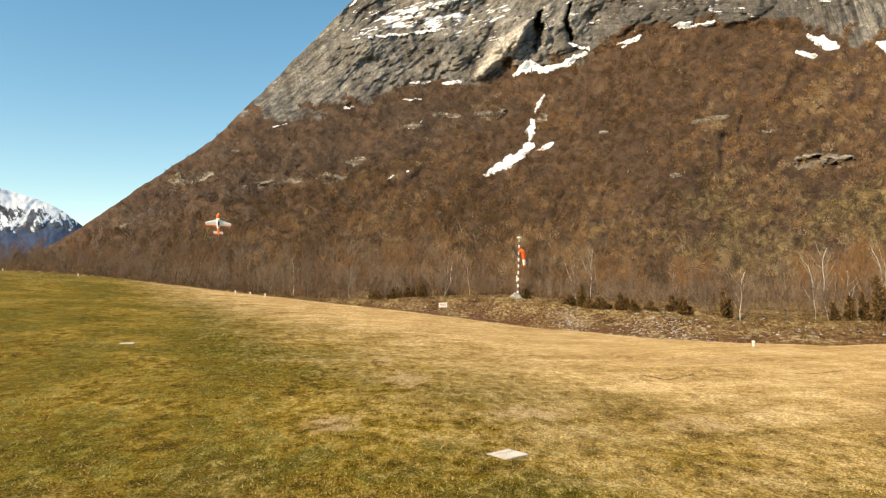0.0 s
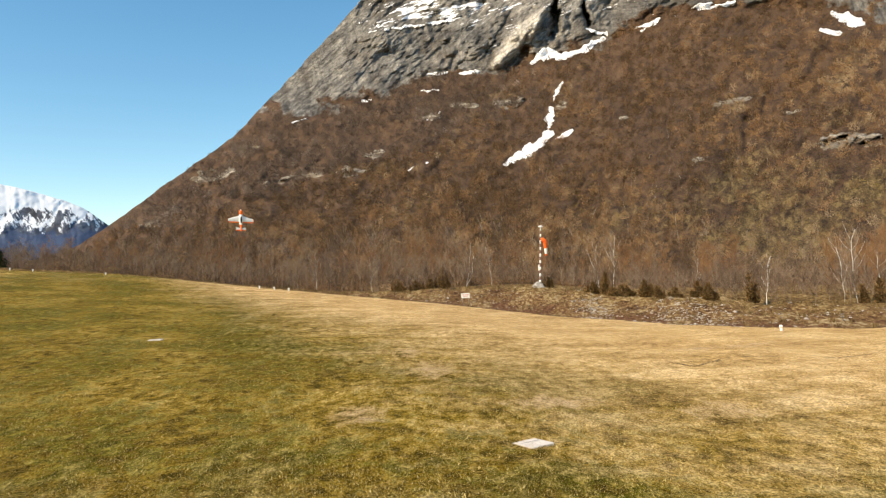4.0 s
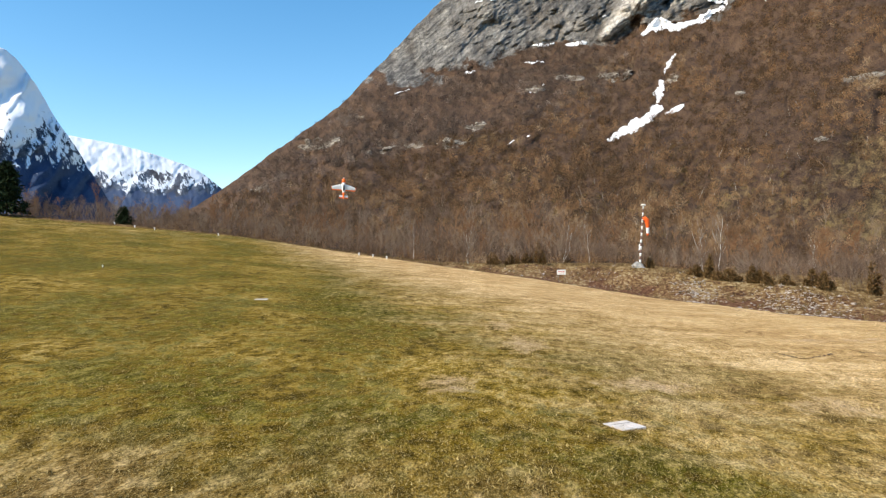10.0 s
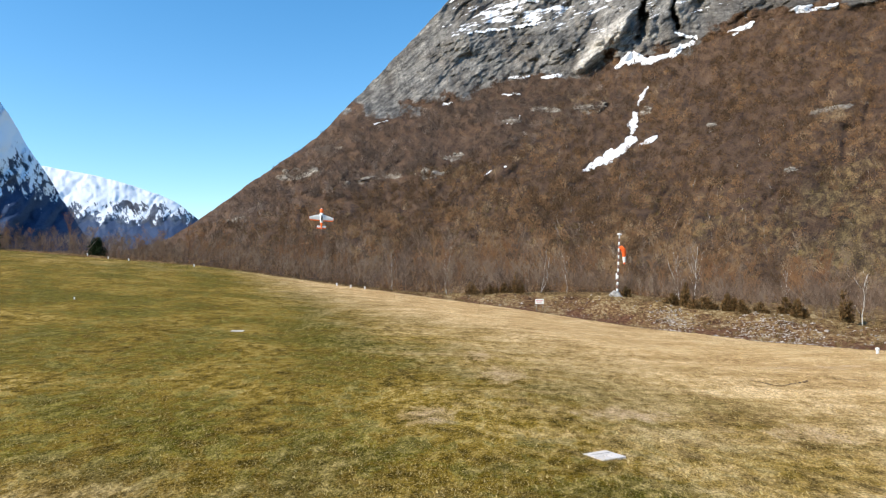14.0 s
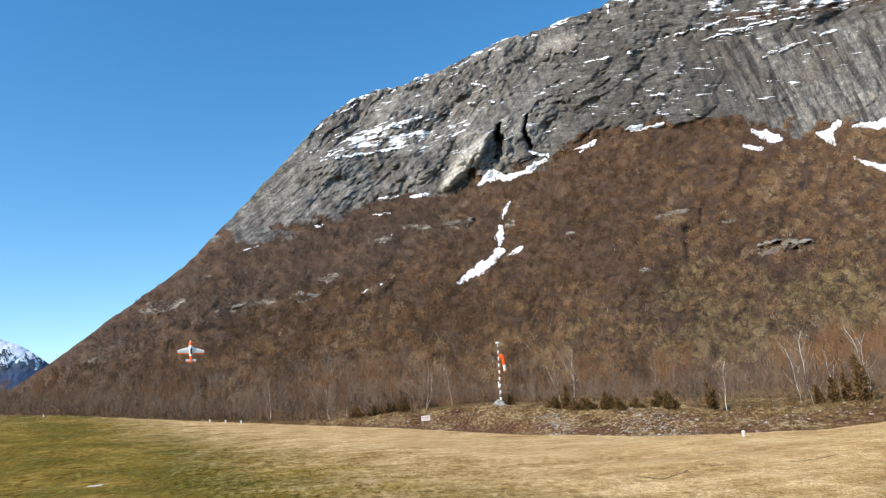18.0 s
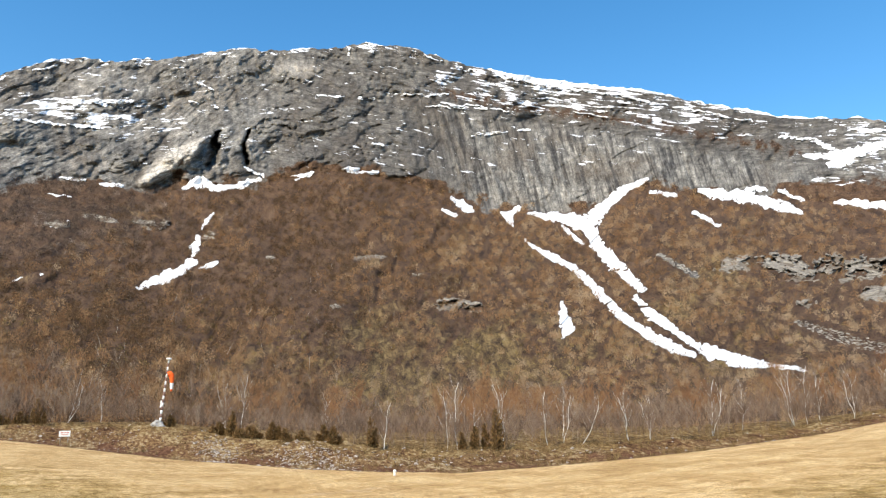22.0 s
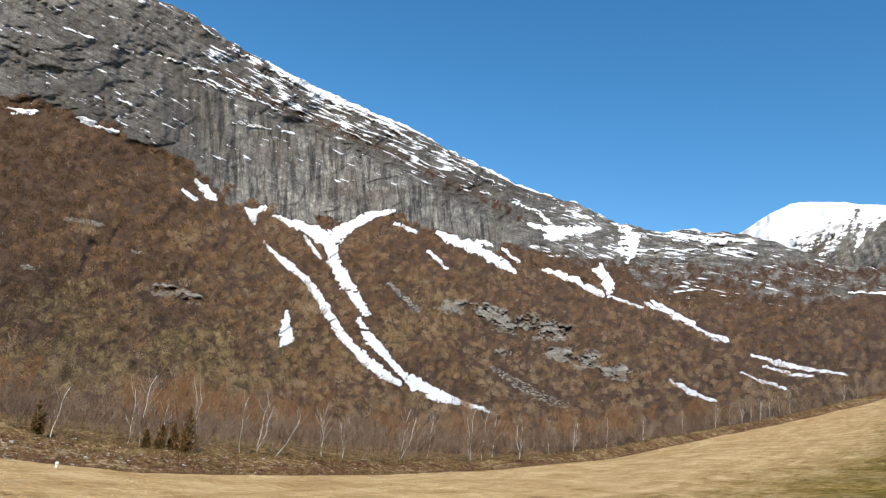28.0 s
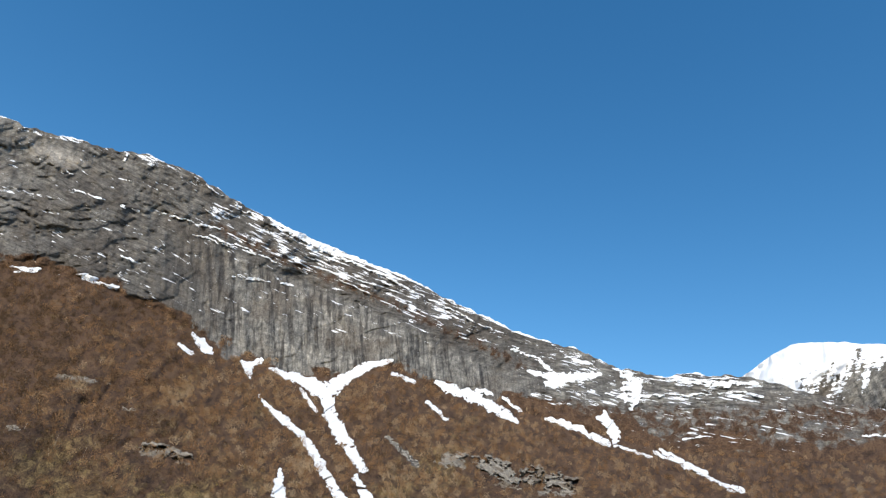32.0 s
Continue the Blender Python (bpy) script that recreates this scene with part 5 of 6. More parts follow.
def birch(rng, az, back, top_el, lean=0.0, twin=False, bend=0.0):
    r = float(berm_r(az)) + back
    at = on_ground(az, r)
    h = (math.tan(radians(top_el - 0.3)) * r + EYE - at.z) * 1.05
    ob = base("birch_tree", Matrix.Translation(at - Vector((0, 0, 0.05))), "slim leafless birch with white trunk by the woods", "tree", "white birches along the field")
    side = Vector((math.cos(radians(az)), -math.sin(radians(az)), 0))
    for k in range(2 if twin else 1):
        tilt = lean + (rng.choice([-1, 1]) * rng.uniform(0.05, 0.17) if k else 0.0)
        pts, rad = [], []
        for i in range(8):
            t = i / 7
            wob = 0.034 * h * math.sin(5.3 * t + 2 * k + az) * t + 0.017 * h * math.sin(11 * t + az)
            pts.append(side * (tilt * h * t + bend * h * math.sin(math.pi * t) + wob) + Vector((0, 0, h * t * (0.85 if k else 1))))
            rad.append(0.018 * (1 - 0.8 * t) * (h / 4) + 0.005)
        trunk = part("trunk", tube(pts, rad, 7), M_BIRCH, ob, "white peeling birch bark")
        for j in range(8):
            t = 0.30 + 0.085 * j
            i0 = pts[min(7, int(t * 7))]
            d = side * ((-1) ** j * rng.uniform(0.06, 0.13) * h) + Vector((0, 0, rng.uniform(0.12, 0.24) * h)) + Vector((rng.normal(), rng.normal(), 0)) * 0.05 * h
            part("limb", tube([i0, i0 + d * 0.5, i0 + d + Vector((0, 0, 0.06 * h))], [0.0075 * h / 4, 0.005 * h / 4, 0.002], 5), M_BIRCH, trunk)
    tri = twig_tree(rng, h, 9, 13, 0.17, 0.012) + np.array(side)[None] * lean * h * 0.6
    me = mesh_of("crown", tri, np.arange(len(tri)).reshape(-1, 3), M_TWIG)
    point_values(me, "tone", np.full(len(tri), rng.uniform(0.3, 0.8)))
    part_mesh("crown", me, ob, "fine brown bare twigs")
    return ob


brng = np.random.RandomState(31)
BIRCHES_RIGHT = ((52.8, 1.5, 2.2, 0.05, True, 0.01), (55.0, 3.0, 2.2, 0.02, False, 0.0), (58.4, 2.0, 2.8, 0.0, True, 0.0), (59.3, 2.4, 3.0, 0.04, False, 0.0),
    (60.2, 3.0, 2.6, -0.03, False, 0.0), (62.3, 1.4, 2.4, 0.03, True, 0.0), (64.6, 1.2, 2.6, -0.03, False, 0.0), (66.5, 1.5, 3.0, 0.0, True, 0.0), (69.0, 1.2, 3.2, 0.04, False, 0.0), (71.8, 1.0, 3.6, -0.02, True, 0.0), (74.6, 1.0, 4.4, 0.03, False, 0.0), (77.0, 0.8, 5.0, 0.02, True, 0.0), (78.0, 1.0, 5.3, 0.0, False, 0.0),
    (78.9, 0.6, 5.6, 0.02, True, 0.0), (79.5, 0.9, 5.8, -0.02, False, 0.0), (80.1, 0.5, 5.7, 0.0, True, 0.0), (80.7, 1.1, 6.1, 0.03, False, 0.0), (81.4, 0.7, 6.0, -0.03, False, 0.0), (82.1, 0.9, 6.4, 0.02, True, 0.0), (85.6, 0.8, 7.2, 0.0, True, 0.0), (86.4, 1.0, 7.4, 0.03, False, 0.0))
BIRCHES_MIDDLE = ((27.1, 0.5, 0.9, 0.1, False, 0.01), (32.2, 1.2, 1.8, -0.02, False, 0.02), (33.0, 2.2, 2.4, 0.03, False, -0.02), (34.7, 2.6, 0.8, -0.1, False, 0.0),
    (36.7, 2.0, 2.2, -0.1, True, 0.02), (40.3, 2.0, 1.6, -0.06, False, 0.0), (41.6, 2.5, 1.9, 0.02, True, 0.0), (43.0, 0.8, 1.2, 0.42, False, 0.06),
    (46.6, 1.5, 1.6, -0.08, True, 0.02), (48.3, 2.0, 1.1, 0.0, True, 0.0))
BIRCHES_LEFT = ((16.0, 12.0, 3.2, 0.02, False, 0.0), (14.8, 13.0, 2.6, -0.05, True, 0.0), (22.4, 10.0, 1.4, 0.0, False, 0.0), (3.9, 12.0, 3.2, 0.1, True, 0.03),
    (6.0, 12.5, 3.0, -0.06, False, 0.0), (-4.0, 6.0, 3.0, 0.08, True, 0.0), (-8.5, 7.0, 3.0, -0.04, False, 0.0))
for az, back, top, lean, twin, bend in BIRCHES_MIDDLE + BIRCHES_RIGHT + BIRCHES_LEFT:
    birch(brng, az, back, top, lean, twin, bend)


def needles(rng, n, h, w, size, column=0.0):
    """A dense evergreen crown of small blades round a stem."""
    tri = []
    for k in range(n):
        t = rng.uniform(0, 1)
        ang = rng.uniform(0, 2 * np.pi)
        lump = 1 + 0.35 * math.sin(3 * ang + 5 * t) + 0.2 * math.sin(7 * ang - 9 * t)
        rad = w * lump * ((1 - t) ** 0.75 * (1 - column) + column * math.sin(math.pi * min(1, t * 0.92 + 0.08)) ** 0.5) * rng.uniform(0.25, 1) ** 0.5
        p = np.array([rad * np.cos(ang), rad * np.sin(ang), h * t * 0.95])
        d = np.array([np.cos(ang), np.sin(ang), 0]) * rng.uniform(0.2, 1) + np.array([0, 0, rng.uniform(0.2, 1.2)]) + rng.normal(size=3) * 0.3
        d = d / np.linalg.norm(d) * size * rng.uniform(0.6, 1.5)
        q = np.cross(d, rng.normal(size=3))
        q = q / np.linalg.norm(q) * size * 0.28
        tri.extend((p - q, p + q, p + d))
    return np.array(tri)


def juniper(rng, az, back, low_el, top_el, wide):
    r = float(berm_r(az)) + back
    at = on_ground(az, r)
    h = 1.2 * max(0.35, math.tan(radians(top_el)) * r + EYE - at.z)
    w = math.tan(radians(wide)) * r / 2
    ob = base("juniper_bush", Matrix.Translation(at - Vector((0, 0, 0.04))), "dark brownish-green juniper bush on the bank", "bush", "junipers on the bank")
    part("stem", tube([(0, 0, 0), (0.02, 0, h * 0.5), (0, 0.02, h * 0.85)], [0.03, 0.02, 0.006], 6), M_BARK, ob)
    lobes = []
    upright = h > 1.6 * w
    for k in range(rng.randint(4, 8)):
        off = np.array([rng.uniform(-1.1, 1.1) * w, rng.uniform(-0.5, 0.5) * w, 0])
        hk = h * (1.0 if k == 0 else rng.uniform(0.3, 0.8))
        wk = w * (0.55 if k == 0 else rng.uniform(0.3, 0.6))
        lobes.append(needles(rng, 480 if k == 0 else 260, hk, wk, 0.10, 0.9 if not upright else 0.85) + off * (k > 0))
    tri = np.concatenate(lobes)
    part_mesh("crown", mesh_of("crown", tri, np.arange(len(tri)).reshape(-1, 3), M_JUNIPER), ob)


jrng = np.random.RandomState(41)
for az, back, lo, top, wide in ((36.2, 0.3, -2.8, -0.3, 1.25), (34.5, 0.9, -2.8, -1.5, 0.9), (35.3, 1.4, -2.8, -1.3, 0.8), (33.4, 0.6, -2.8, -1.9, 0.6), (26.1, 1.2, -2.5, -0.6, 0.9),
                                (23.1, 0.4, -2.1, -1.25, 1.1), (22.3, 0.7, -2.0, -1.1, 0.9), (20.6, 0.4, -2.0, -1.45, 1.0), (18.3, -0.3, -1.9, -0.8, 0.9), (19.3, 0.2, -1.9, -1.3, 0.9),
                                (16.6, 0.0, -1.7, -1.0, 1.5), (15.3, 0.1, -1.4, 0.0, 0.8), (14.3, 0.4, -1.4, -0.7, 1.1), (10.7, 0.3, -0.9, -0.1, 0.7),
                                (1.9, 2.0, -0.6, 1.1, 0.8), (0.9, 2.0, -0.6, 0.3, 0.8), (-0.4, 2.2, -0.6, 0.2, 1.0), (-1.9, 1.8, -0.8, 0.4, 1.2)):
    juniper(jrng, az, back, lo, top, wide)


def conifer(az, r, top_el, wide, label, dense):
    rng = np.random.RandomState(int(r))
    at = on_ground(az, r)
    h = math.tan(radians(top_el)) * r + EYE - at.z
    w = math.tan(radians(wide)) * r / 2
    ob = base("conifer_tree", Matrix.Translation(at - Vector((0, 0, 0.1))), label, "tree", "conifers at the field's end")
    part("trunk", tube([(0, 0, 0), (0.05, 0, h * 0.5), (0, 0, h * 0.97)], [0.035 * h / 2, 0.022 * h / 2, 0.01], 8), M_BARK, ob)
    tri = []
    for k in range(15):
        t = 0.12 + 0.86 * k / 14
        for j in range(7):
            ang = j * 0.9 + k * 2.4 + rng.uniform(-0.3, 0.3)
            L = w * (1 - t) ** 0.7 * rng.uniform(0.55, 1.25) + 0.06 * w
            d = np.array([np.cos(ang), np.sin(ang), 0.12 - 0.25 * (1 - t)])
            for q in range(dense):
                u = rng.uniform(0.15, 1)
                p = np.array([0, 0, h * t]) + d * L * u + rng.normal(size=3) * 0.05 * w
                e = d * 0.10 * w + rng.normal(size=3) * 0.11 * w
                n = np.cross(e, rng.normal(size=3))
                n = n / np.linalg.norm(n) * 0.045 * w
                tri.extend((p - n, p + n, p + e))
    tri = np.array(tri)
    part_mesh("crown", mesh_of("crown", tri, np.arange(len(tri)).reshape(-1, 3), M_PINE), ob, "dark green needles in tiers")


conifer(-38.7, 88, 7.0, 2.9, "tall dark green spruce beside the field", 34)
conifer(-31.2, 84, 4.1, 1.6, "small dark green spruce at the end of the field", 26)


# ---- things on the field ----
def slab(az, r, w, d, turn, label):
    at = on_ground(az, r)
    ob = base("concrete_slab", Matrix.Translation(at + Vector((0, 0, 0.004))) @ pose(0, 0, 0, 0, 0, turn), label, "slab")
    bm = box(w, d, 0.044, (0, 0, -0.008), 0.008)
    part("slab_top", bm, M_CONCRETE, ob)
    part("groove", box(w * 0.8, 0.012, 0.004, (0, d * 0.18, 0.0145)), M_STONE, ob, "dark worn joint across the slab")
    return ob


slab(8.67, 7.0, 0.30, 0.30, 32, "square pale concrete slab sunk in the mossy grass")
slab(-21.0, 20.5, 0.34, 0.30, 10, "small pale slab lying in the grass")


def marker(az, r, h, label):
    at = on_ground(az, r)
    ob = base("field_marker", Matrix.Translation(at), label, "marker", "white field markers")
    post = part("post", tube([(0, 0, -0.02), (0, 0, h * 0.55)], [h * 0.22, h * 0.20], 10), M_WHITE, ob)
    part("cap", tube([(0, 0, h * 0.55), (0, 0, h * 0.7), (0, 0, h * 0.93), (0, 0, h)], [h * 0.24, h * 0.31, h * 0.27, h * 0.1], 12), M_WHITE, post)


marker(28.0, 21.6, 0.17, "small white marker on the edge of the grass")
for az, r in ((-31.8, 82), (-30.4, 80), (-29.0, 78), (-24.3, 72), (-13.1, 57.5), (-11.95, 56), (-10.8, 54.8)):
    marker(az, r, 0.24, "low white marker at the far edge of the field")
marker(-32.6, 34, 0.10, "small white peg in the grass")


def sign(az, r):
    at = on_ground(az, r)
    ob = base("field_sign", Matrix.Translation(at) @ pose(0, 0, 0, 0, 0, -az + 6), "white sign board on two thin posts with red bars", "sign")
    board = part("board", box(0.50, 0.022, 0.28, (0, 0, 0.50), 0.005), M_WHITE, ob)
    for x in (-0.17, 0.17):
        part("post", tube([(x, 0.03, -0.05), (x, 0.03, 0.60)], [0.014, 0.014], 8), M_GREYWOOD, ob)
    for x, w in ((-0.12, 0.12), (0.01, 0.07), (0.13, 0.10)):
        part("red_bar", box(w, 0.006, 0.045, (x, -0.0145, 0.55)), M_RED, board)
    part("red_bar", box(0.30, 0.006, 0.022, (0, -0.0145, 0.46)), M_RED, board)


sign(3.75, 40.0)


def windsock(az, r, top_el):
    at = on_ground(az, r)
    h = math.tan(radians(top_el)) * r + EYE - at.z
    ob = base("windsock", Matrix.Translation(at) @ pose(0, 0, 0, 0, 3.6, -az), "striped pole with limp orange windsock in a boulder", "windsock")
    n = 17
    z0 = 0.28
    for i in range(n):
        a, b = z0 + (h - z0 - 0.12) * i / n, z0 + (h - z0 - 0.12) * (i + 1) / n
        part("pole_band", tube([(0, 0, a), (0, 0, b - 0.002)], [0.062 - 0.020 * i / n] * 2, 12), M_WHITE if i % 2 == 0 else M_POLE_DARK, ob, "white band" if i % 2 == 0 else "brown band")
    part("cap", tube([(0, 0, h - 0.12), (0, 0, h - 0.10), (0, 0, h - 0.03), (0, 0, h)], [0.05, 0.17, 0.12, 0.02], 16), M_WHITE, ob, "white cap like a mushroom")
    part("hoop", tube([(-0.02 + 0.14 - 0.14 * math.cos(2 * math.pi * k / 16), 0.13 * math.sin(2 * math.pi * k / 16), h * 0.735 + 0.03 * math.cos(2 * math.pi * k / 16)) for k in range(17)], [0.010] * 17, 6), M_DARK, ob)
    pts = [(0.07, -0.05, h * 0.745), (0.16, -0.05, h * 0.76), (0.25, -0.05, h * 0.742), (0.305, -0.04, h * 0.69), (0.32, -0.03, h * 0.63)]
    part("sleeve", tube(pts, [0.165, 0.17, 0.155, 0.125, 0.105], 16, False), M_SOCK, ob, "limp orange cloth sleeve")
    part("sleeve", tube([(0.322, -0.03, h * 0.632), (0.335, -0.03, h * 0.585), (0.345, -0.03, h * 0.54)], [0.104, 0.092, 0.075], 16, False), M_SOCK_W, ob, "white cloth end band")
    part("sleeve", tube([(0.345, -0.03, h * 0.541), (0.35, -0.03, h * 0.51)], [0.074, 0.045], 16, False), M_SOCK, ob, "orange cloth tip")
    part("fitting", box(0.07, 0.06, 0.38, (-0.085, 0, h * 0.32), 0.012), M_WHITE, ob, "white box clamped to the pole")
    bm = bmesh.new()
    bmesh.ops.create_icosphere(bm, subdivisions=3, radius=0.40)
    for v in bm.verts:
        n_ = noise.noise(v.co * 2.9) + 0.6 * noise.noise(v.co * 6.5)
        flat = 0.10 * math.floor(3.0 * noise.noise(v.co * 1.9 + Vector((3, 1, 2))))
        v.co = Vector((v.co.x * 1.0, v.co.y * 0.85, max(-0.1, v.co.z * 0.80))) * (1 + 0.30 * n_ + flat)
    part("boulder", bm, M_STONE, ob, "grey boulder that holds the pole")


windsock(10.0, 42.0, 4.35)


def model_plane(az, el, dist):
    """An aerobatic model, hanging nose up."""
    p = place(np.array(az), np.array(el), np.array(float(dist)))
    ob = base("model_plane", Matrix.Translation(Vector(p)) @ pose(0, 0, 0, 82, 3, -az + 10) , "orange and white aerobatic model plane hanging nose up in the air", "model plane")
    # along y: nose at +0.72, tail at -0.62; top at +z
    part("fuselage", tube([(0, -0.66, 0.03), (0, -0.45, 0.02), (0, -0.15, 0.01), (0, 0.15, 0), (0, 0.38, 0)], [0.035, 0.06, 0.10, 0.125, 0.115], 14, True, 0.85), M_WHITE, ob)
    part("rear_fuselage", tube([(0, -0.665, 0.032), (0, -0.48, 0.025), (0, -0.30, 0.02)], [0.037, 0.061, 0.086], 14, True, 0.87), M_ORANGE, ob, "orange film on the tail end")
    part("cowl", tube([(0, 0.38, 0), (0, 0.45, 0), (0, 0.58, 0), (0, 0.66, 0)], [0.117, 0.128, 0.12, 0.085], 16, True, 0.9), M_ORANGE, ob, "orange engine cowl")
    part("spinner", tube([(0, 0.66, 0), (0, 0.70, 0), (0, 0.745, 0)], [0.05, 0.04, 0.006], 12), M_WHITE, ob)
    prop = part("propeller", box(0.42, 0.012, 0.03, (0, 0.69, 0), 0.004), M_DARK, ob)
    part("canopy", tube([(0, -0.20, 0.08), (0, -0.08, 0.115), (0, 0.08, 0.12), (0, 0.24, 0.085)], [0.02, 0.055, 0.06, 0.03], 12), M_GLASS_DARK, ob, "dark smoked canopy")
    for sx in (-1, 1):
        bm = bmesh.new()
        ring = []
        for x, c0, c1, th in ((0.08, -0.10, 0.30, 0.032), (0.45, -0.09, 0.20, 0.026), (0.80, -0.08, 0.09, 0.016)):
            ring.append([bm.verts.new((sx * x, c0 + (c1 - c0) * u, th * w)) for u, w in ((0, 0), (0.35, 0.9), (0.75, 1.0), (1, 0), (0.75, -1.0), (0.35, -0.9))])
        for a, b in zip(ring, ring[1:]):
            for k in range(6):
                bm.faces.new((a[k], a[(k + 1) % 6], b[(k + 1) % 6], b[k]))
        bm.faces.new(ring[0]), bm.faces.new(ring[-1])
        bmesh.ops.recalc_face_normals(bm, faces=bm.faces[:])
        wing = part("wing", bm, M_WHITE, ob)
        part("wing_tip", box(0.03, 0.19, 0.034, (sx * 0.812, 0.005, 0), 0.008), M_ORANGE, wing, "orange wing tip")
        part("aileron", box(0.62, 0.075, 0.014, (sx * 0.45, -0.13, 0), 0.004), M_ORANGE, wing, "orange trailing edge")
        tail = part("stabiliser", box(0.27, 0.14, 0.014, (sx * 0.16, -0.56, 0.03), 0.005), M_WHITE, ob)
        part("elevator", box(0.28, 0.07, 0.012, (sx * 0.165, -0.665, 0.03), 0.004), M_ORANGE, tail)
        leg = part("gear_leg", tube([(sx * 0.05, 0.30, -0.09), (sx * 0.16, 0.30, -0.23)], [0.009, 0.007], 6), M_WHITE, ob)
        part("wheel", tube([(sx * 0.17 - 0.014, 0.30, -0.23), (sx * 0.17 + 0.014, 0.30, -0.23)], [0.045, 0.045], 14), M_DARK, leg)
    bm = bmesh.new()
    prof = [(-0.76, 0.03), (-0.74, 0.27), (-0.66, 0.30), (-0.50, 0.09), (-0.50, 0.04)]
    for sx in (-0.008, 0.008):
        [bm.verts.new((sx, y, z)) for y, z in prof]
    bm.verts.ensure_lookup_table()
    bm.faces.new(bm.verts[0:5]), bm.faces.new(bm.verts[5:10])
    for k in range(5):
        bm.faces.new((bm.verts[k], bm.verts[(k + 1) % 5], bm.verts[5 + (k + 1) % 5], bm.verts[5 + k]))
    bmesh.ops.recalc_face_normals(bm, faces=bm.faces[:])
    part("fin", bm, M_ORANGE, ob, "orange tail fin and rudder")


model_plane(-14.35, 5.9, 46.0)


def turf_seam(points, wide):
    """A narrow opening in the turf with dark soil in it, a little below the grass."""
    line = []
    for az, el in points:
        r = 12.0
        for k in range(30):
            r += 0.6 * ((float(ground_z(az, r)) - EYE) / math.tan(radians(el)) - r)
        line.append(on_ground(az, r))
    mid = sum(line, Vector()) / len(line)
    fine = []
    for a, b in zip(line, line[1:]):
        fine += [a.lerp(b, k / 8) for k in range(8)]
    fine.append(line[-1])
    fine = [p + Vector((0.02 * math.sin(7.0 * i), 0.05 * math.sin(3.1 * i), 0)) for i, p in enumerate(fine)]
    verts, faces = [], []
    for i, p in enumerate(fine):
        d = fine[min(i + 1, len(fine) - 1)] - fine[max(i - 1, 0)]
        n = Vector((-d.y, d.x, 0)).normalized() * wide * (0.25 + 0.75 * abs(math.sin(1.3 * i + 0.4))) * (0.2 if i in (0, len(fine) - 1) else 1)
        for q in (p - n, p + n):
            verts.append((q.x - mid.x, q.y - mid.y, ground_xy(q.x, q.y) + 0.006 - mid.z))
    faces = [(2 * i, 2 * i + 2, 2 * i + 3, 2 * i + 1) for i in range(len(fine) - 1)]
    ob = new("turf_seam", mesh_of("turf_seam", verts, faces, M_SEAM, True))
    ob.location = mid
    tagged(ob, "narrow dark seam of bare soil in the dry turf", "turf seam", "seams in the turf")


turf_seam(((19.5, -7.16), (21.7, -7.51), (22.7, -7.3), (23.7, -7.04)), 0.030)
turf_seam(((25.0, -6.84), (28.3, -6.87)), 0.022)
turf_seam(((30.5, -6.92), (34.2, -6.55)), 0.028)
turf_seam(((28.0, -9.83), (29.3, -9.87)), 0.022)
turf_seam(((15.8, -3.95), (18.0, -4.20)), 0.035)


# ---- grass blades near the feet, stones and tufts on the bank ----
def blades():
    rng = np.random.RandomState(51)
    temps = []
    for k in range(10):
        tri = []
        for j in range(9):
            a = np.array([rng.normal() * 0.07, rng.normal() * 0.07, -0.004])
            b = a + np.array([rng.normal() * 0.026, rng.normal() * 0.026, rng.uniform(0.007, 0.031)])
            q = np.array([rng.normal(), rng.normal(), 0]) * 0.0027
            tri.extend((a - q, a + q, b))
        temps.append(np.array(tri))
    n = 46000
    az = rng.uniform(-46, 92, n)
    r = 3.4 * (24 / 3.4) ** rng.uniform(0, 1, n)
    ok = r < edge_r(az) - 0.4
    az, r = az[ok], r[ok]
    x, y = r * np.sin(np.radians(az)), r * np.cos(np.radians(az))
    far = np.maximum(np.abs(x - on_ground(8.67, 7.0).x), np.abs(y - on_ground(8.67, 7.0).y)) > 0.24
    x, y = x[far], y[far]
    # taller grass creeping over the slab's edge
    edge = on_ground(8.67, 7.0)
    ang, m = radians(32), 240
    t, side = rng.uniform(-0.15, 0.15, m), rng.randint(0, 4, m)
    off = 0.15 + rng.normal(size=m) * 0.016
    lx, ly = np.where(side < 2, t, np.where(side == 2, off, -off)), np.where(side < 2, np.where(side == 0, off, -off), t)
    x = np.concatenate([x, edge.x + lx * math.cos(ang) - ly * math.sin(ang)])
    y = np.concatenate([y, edge.y + lx * math.sin(ang) + ly * math.cos(ang)])
    az, r = np.degrees(np.arctan2(x, y)), np.hypot(x, y)
    spots = np.stack([x, y, ground_z(az, r)], -1)
    ob = strewn("grass_blades", temps, spots, rng.uniform(0.5, 1.3, len(r)) * (0.7 + r / 50), rng.uniform(0, 6.28, len(r)), M_BLADE, rng)
    tagged(ob, "short mown grass with straw and moss", "grass", "", "stuff")


blades()


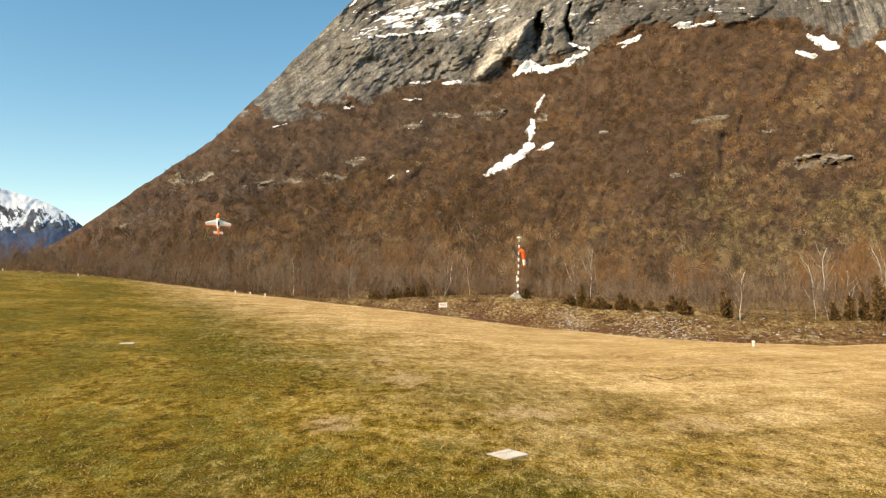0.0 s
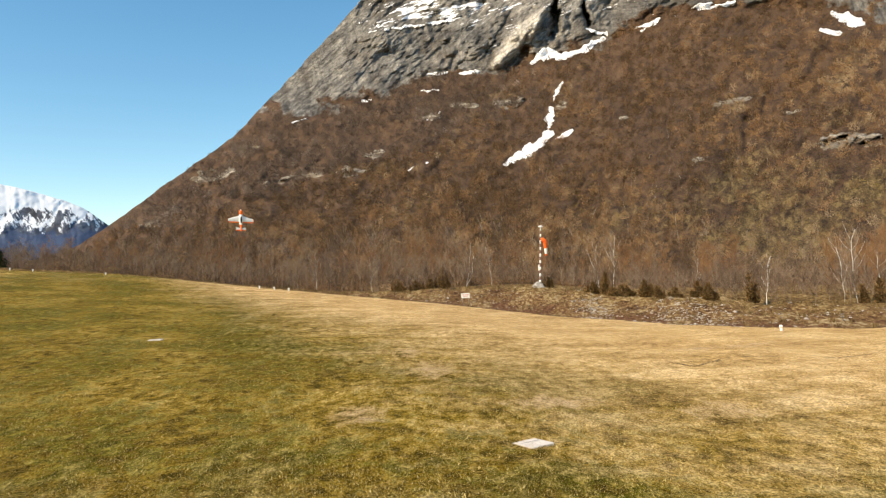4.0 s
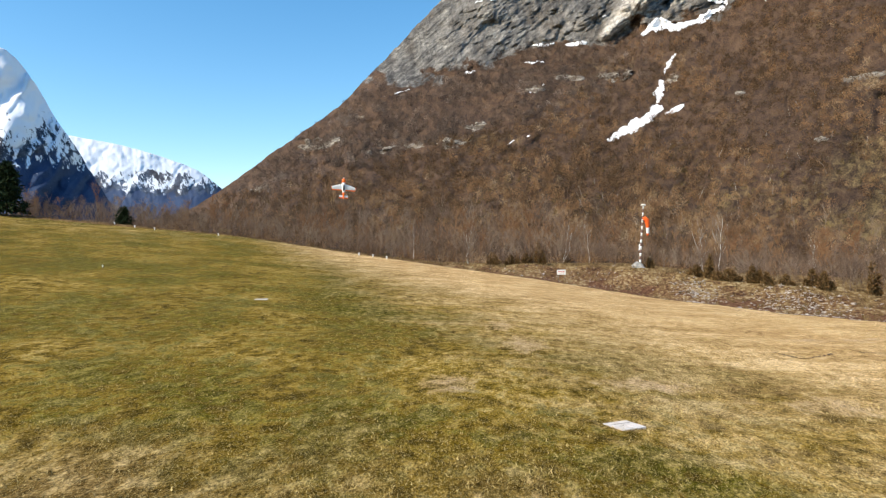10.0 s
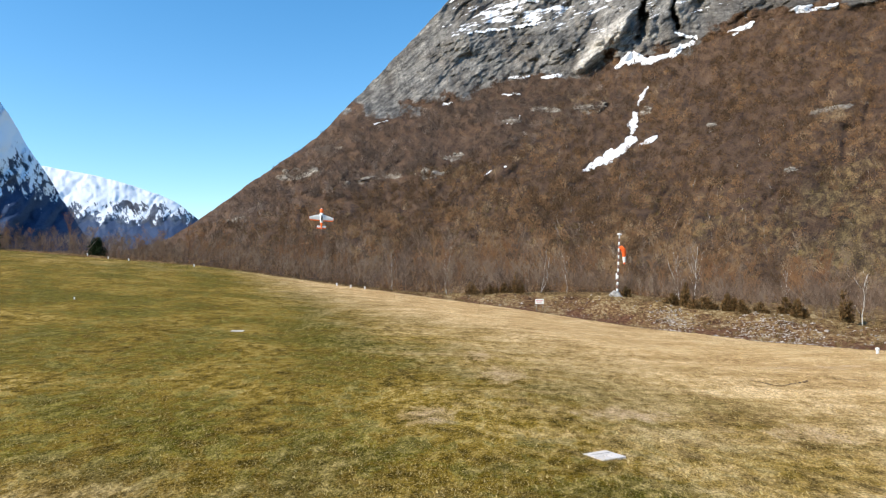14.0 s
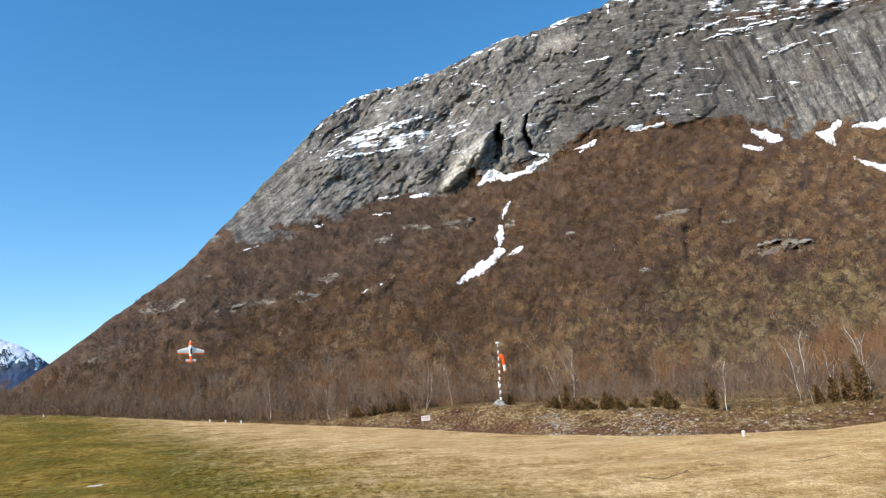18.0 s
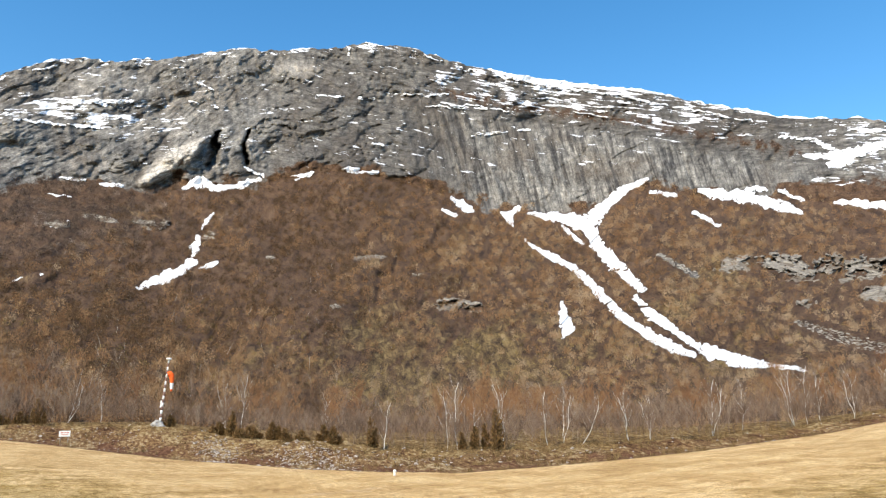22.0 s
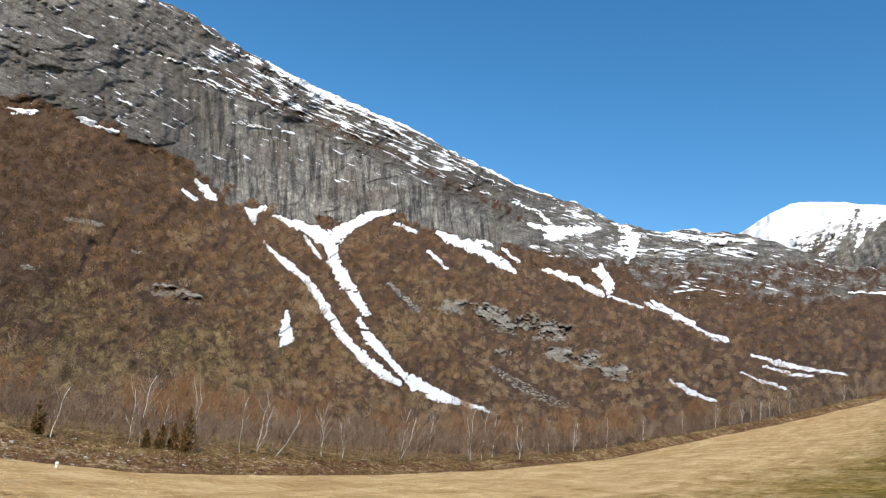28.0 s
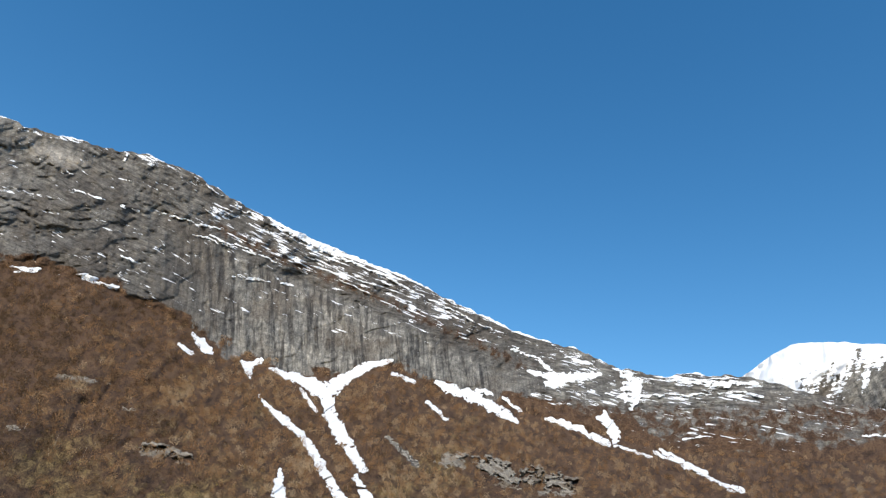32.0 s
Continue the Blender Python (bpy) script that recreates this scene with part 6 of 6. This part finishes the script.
def bank_stones():
    rng = np.random.RandomState(61)
    temps = []
    for k in range(6):
        bm = bmesh.new()
        bmesh.ops.create_icosphere(bm, subdivisions=1, radius=1)
        for v in bm.verts:
            v.co = Vector((v.co.x * rng.uniform(0.7, 1.2), v.co.y * rng.uniform(0.7, 1.2), v.co.z * 0.6)) * rng.uniform(0.8, 1.15)
        bm.normal_update()
        tri = [np.array(v.co) for f in bm.faces for v in f.verts]
        bm.free()
        temps.append(np.array(tri))
    spots, sizes = [], []
    for a0, t0, wa, n in ((6.5, 0.45, 2.5, 160), (14.2, 0.38, 0.8, 500), (21.5, 0.40, 1.8, 800), (29, 0.5, 4.0, 160), (40, 0.5, 8.0, 120), (58, 0.5, 9.0, 90), (2, 0.6, 2, 60)):
        az = a0 + rng.normal(size=n) * wa
        t = np.clip(t0 + rng.normal(size=n) * 0.22, 0.05, 1.0)
        r = edge_r(az) + t * (berm_r(az) - edge_r(az))
        spots.append(np.stack([r * np.sin(np.radians(az)), r * np.cos(np.radians(az)), ground_z(az, r)], -1))
        sizes.append(rng.uniform(0.015, 0.06, n) * np.where(rng.uniform(0, 1, n) > 0.93, 1.8, 1))
    spots, sizes = np.concatenate(spots), np.concatenate(sizes)
    ob = strewn("bank_stones", temps, spots, sizes, rng.uniform(0, 6.28, len(sizes)), M_PEBBLE, rng)
    tagged(ob, "pale stones scattered over the earthy bank", "stones", "", "stuff")
    temps = []
    for k in range(6):
        tri = []
        for j in range(16):
            a = np.array([rng.normal() * 0.07, rng.normal() * 0.07, -0.02])
            b = a + np.array([rng.normal() * 0.08, rng.normal() * 0.08, rng.uniform(0.08, 0.26)])
            q = np.array([rng.normal(), rng.normal(), 0]) * 0.009
            tri.extend((a - q, a + q, b))
        temps.append(np.array(tri))
    n = 2600
    az = rng.uniform(-42, 90, n)
    t = rng.uniform(0.0, 1.25, n)
    r = edge_r(az) + t * (berm_r(az) - edge_r(az))
    spots = np.stack([r * np.sin(np.radians(az)), r * np.cos(np.radians(az)), ground_z(az, r)], -1)
    ob = strewn("bank_tufts", temps, spots, rng.uniform(0.4, 1.0, n), rng.uniform(0, 6.28, n), M_TUFT, rng)
    tagged(ob, "dry grass tufts and heather on the bank", "grass tufts", "", "stuff")


bank_stones()
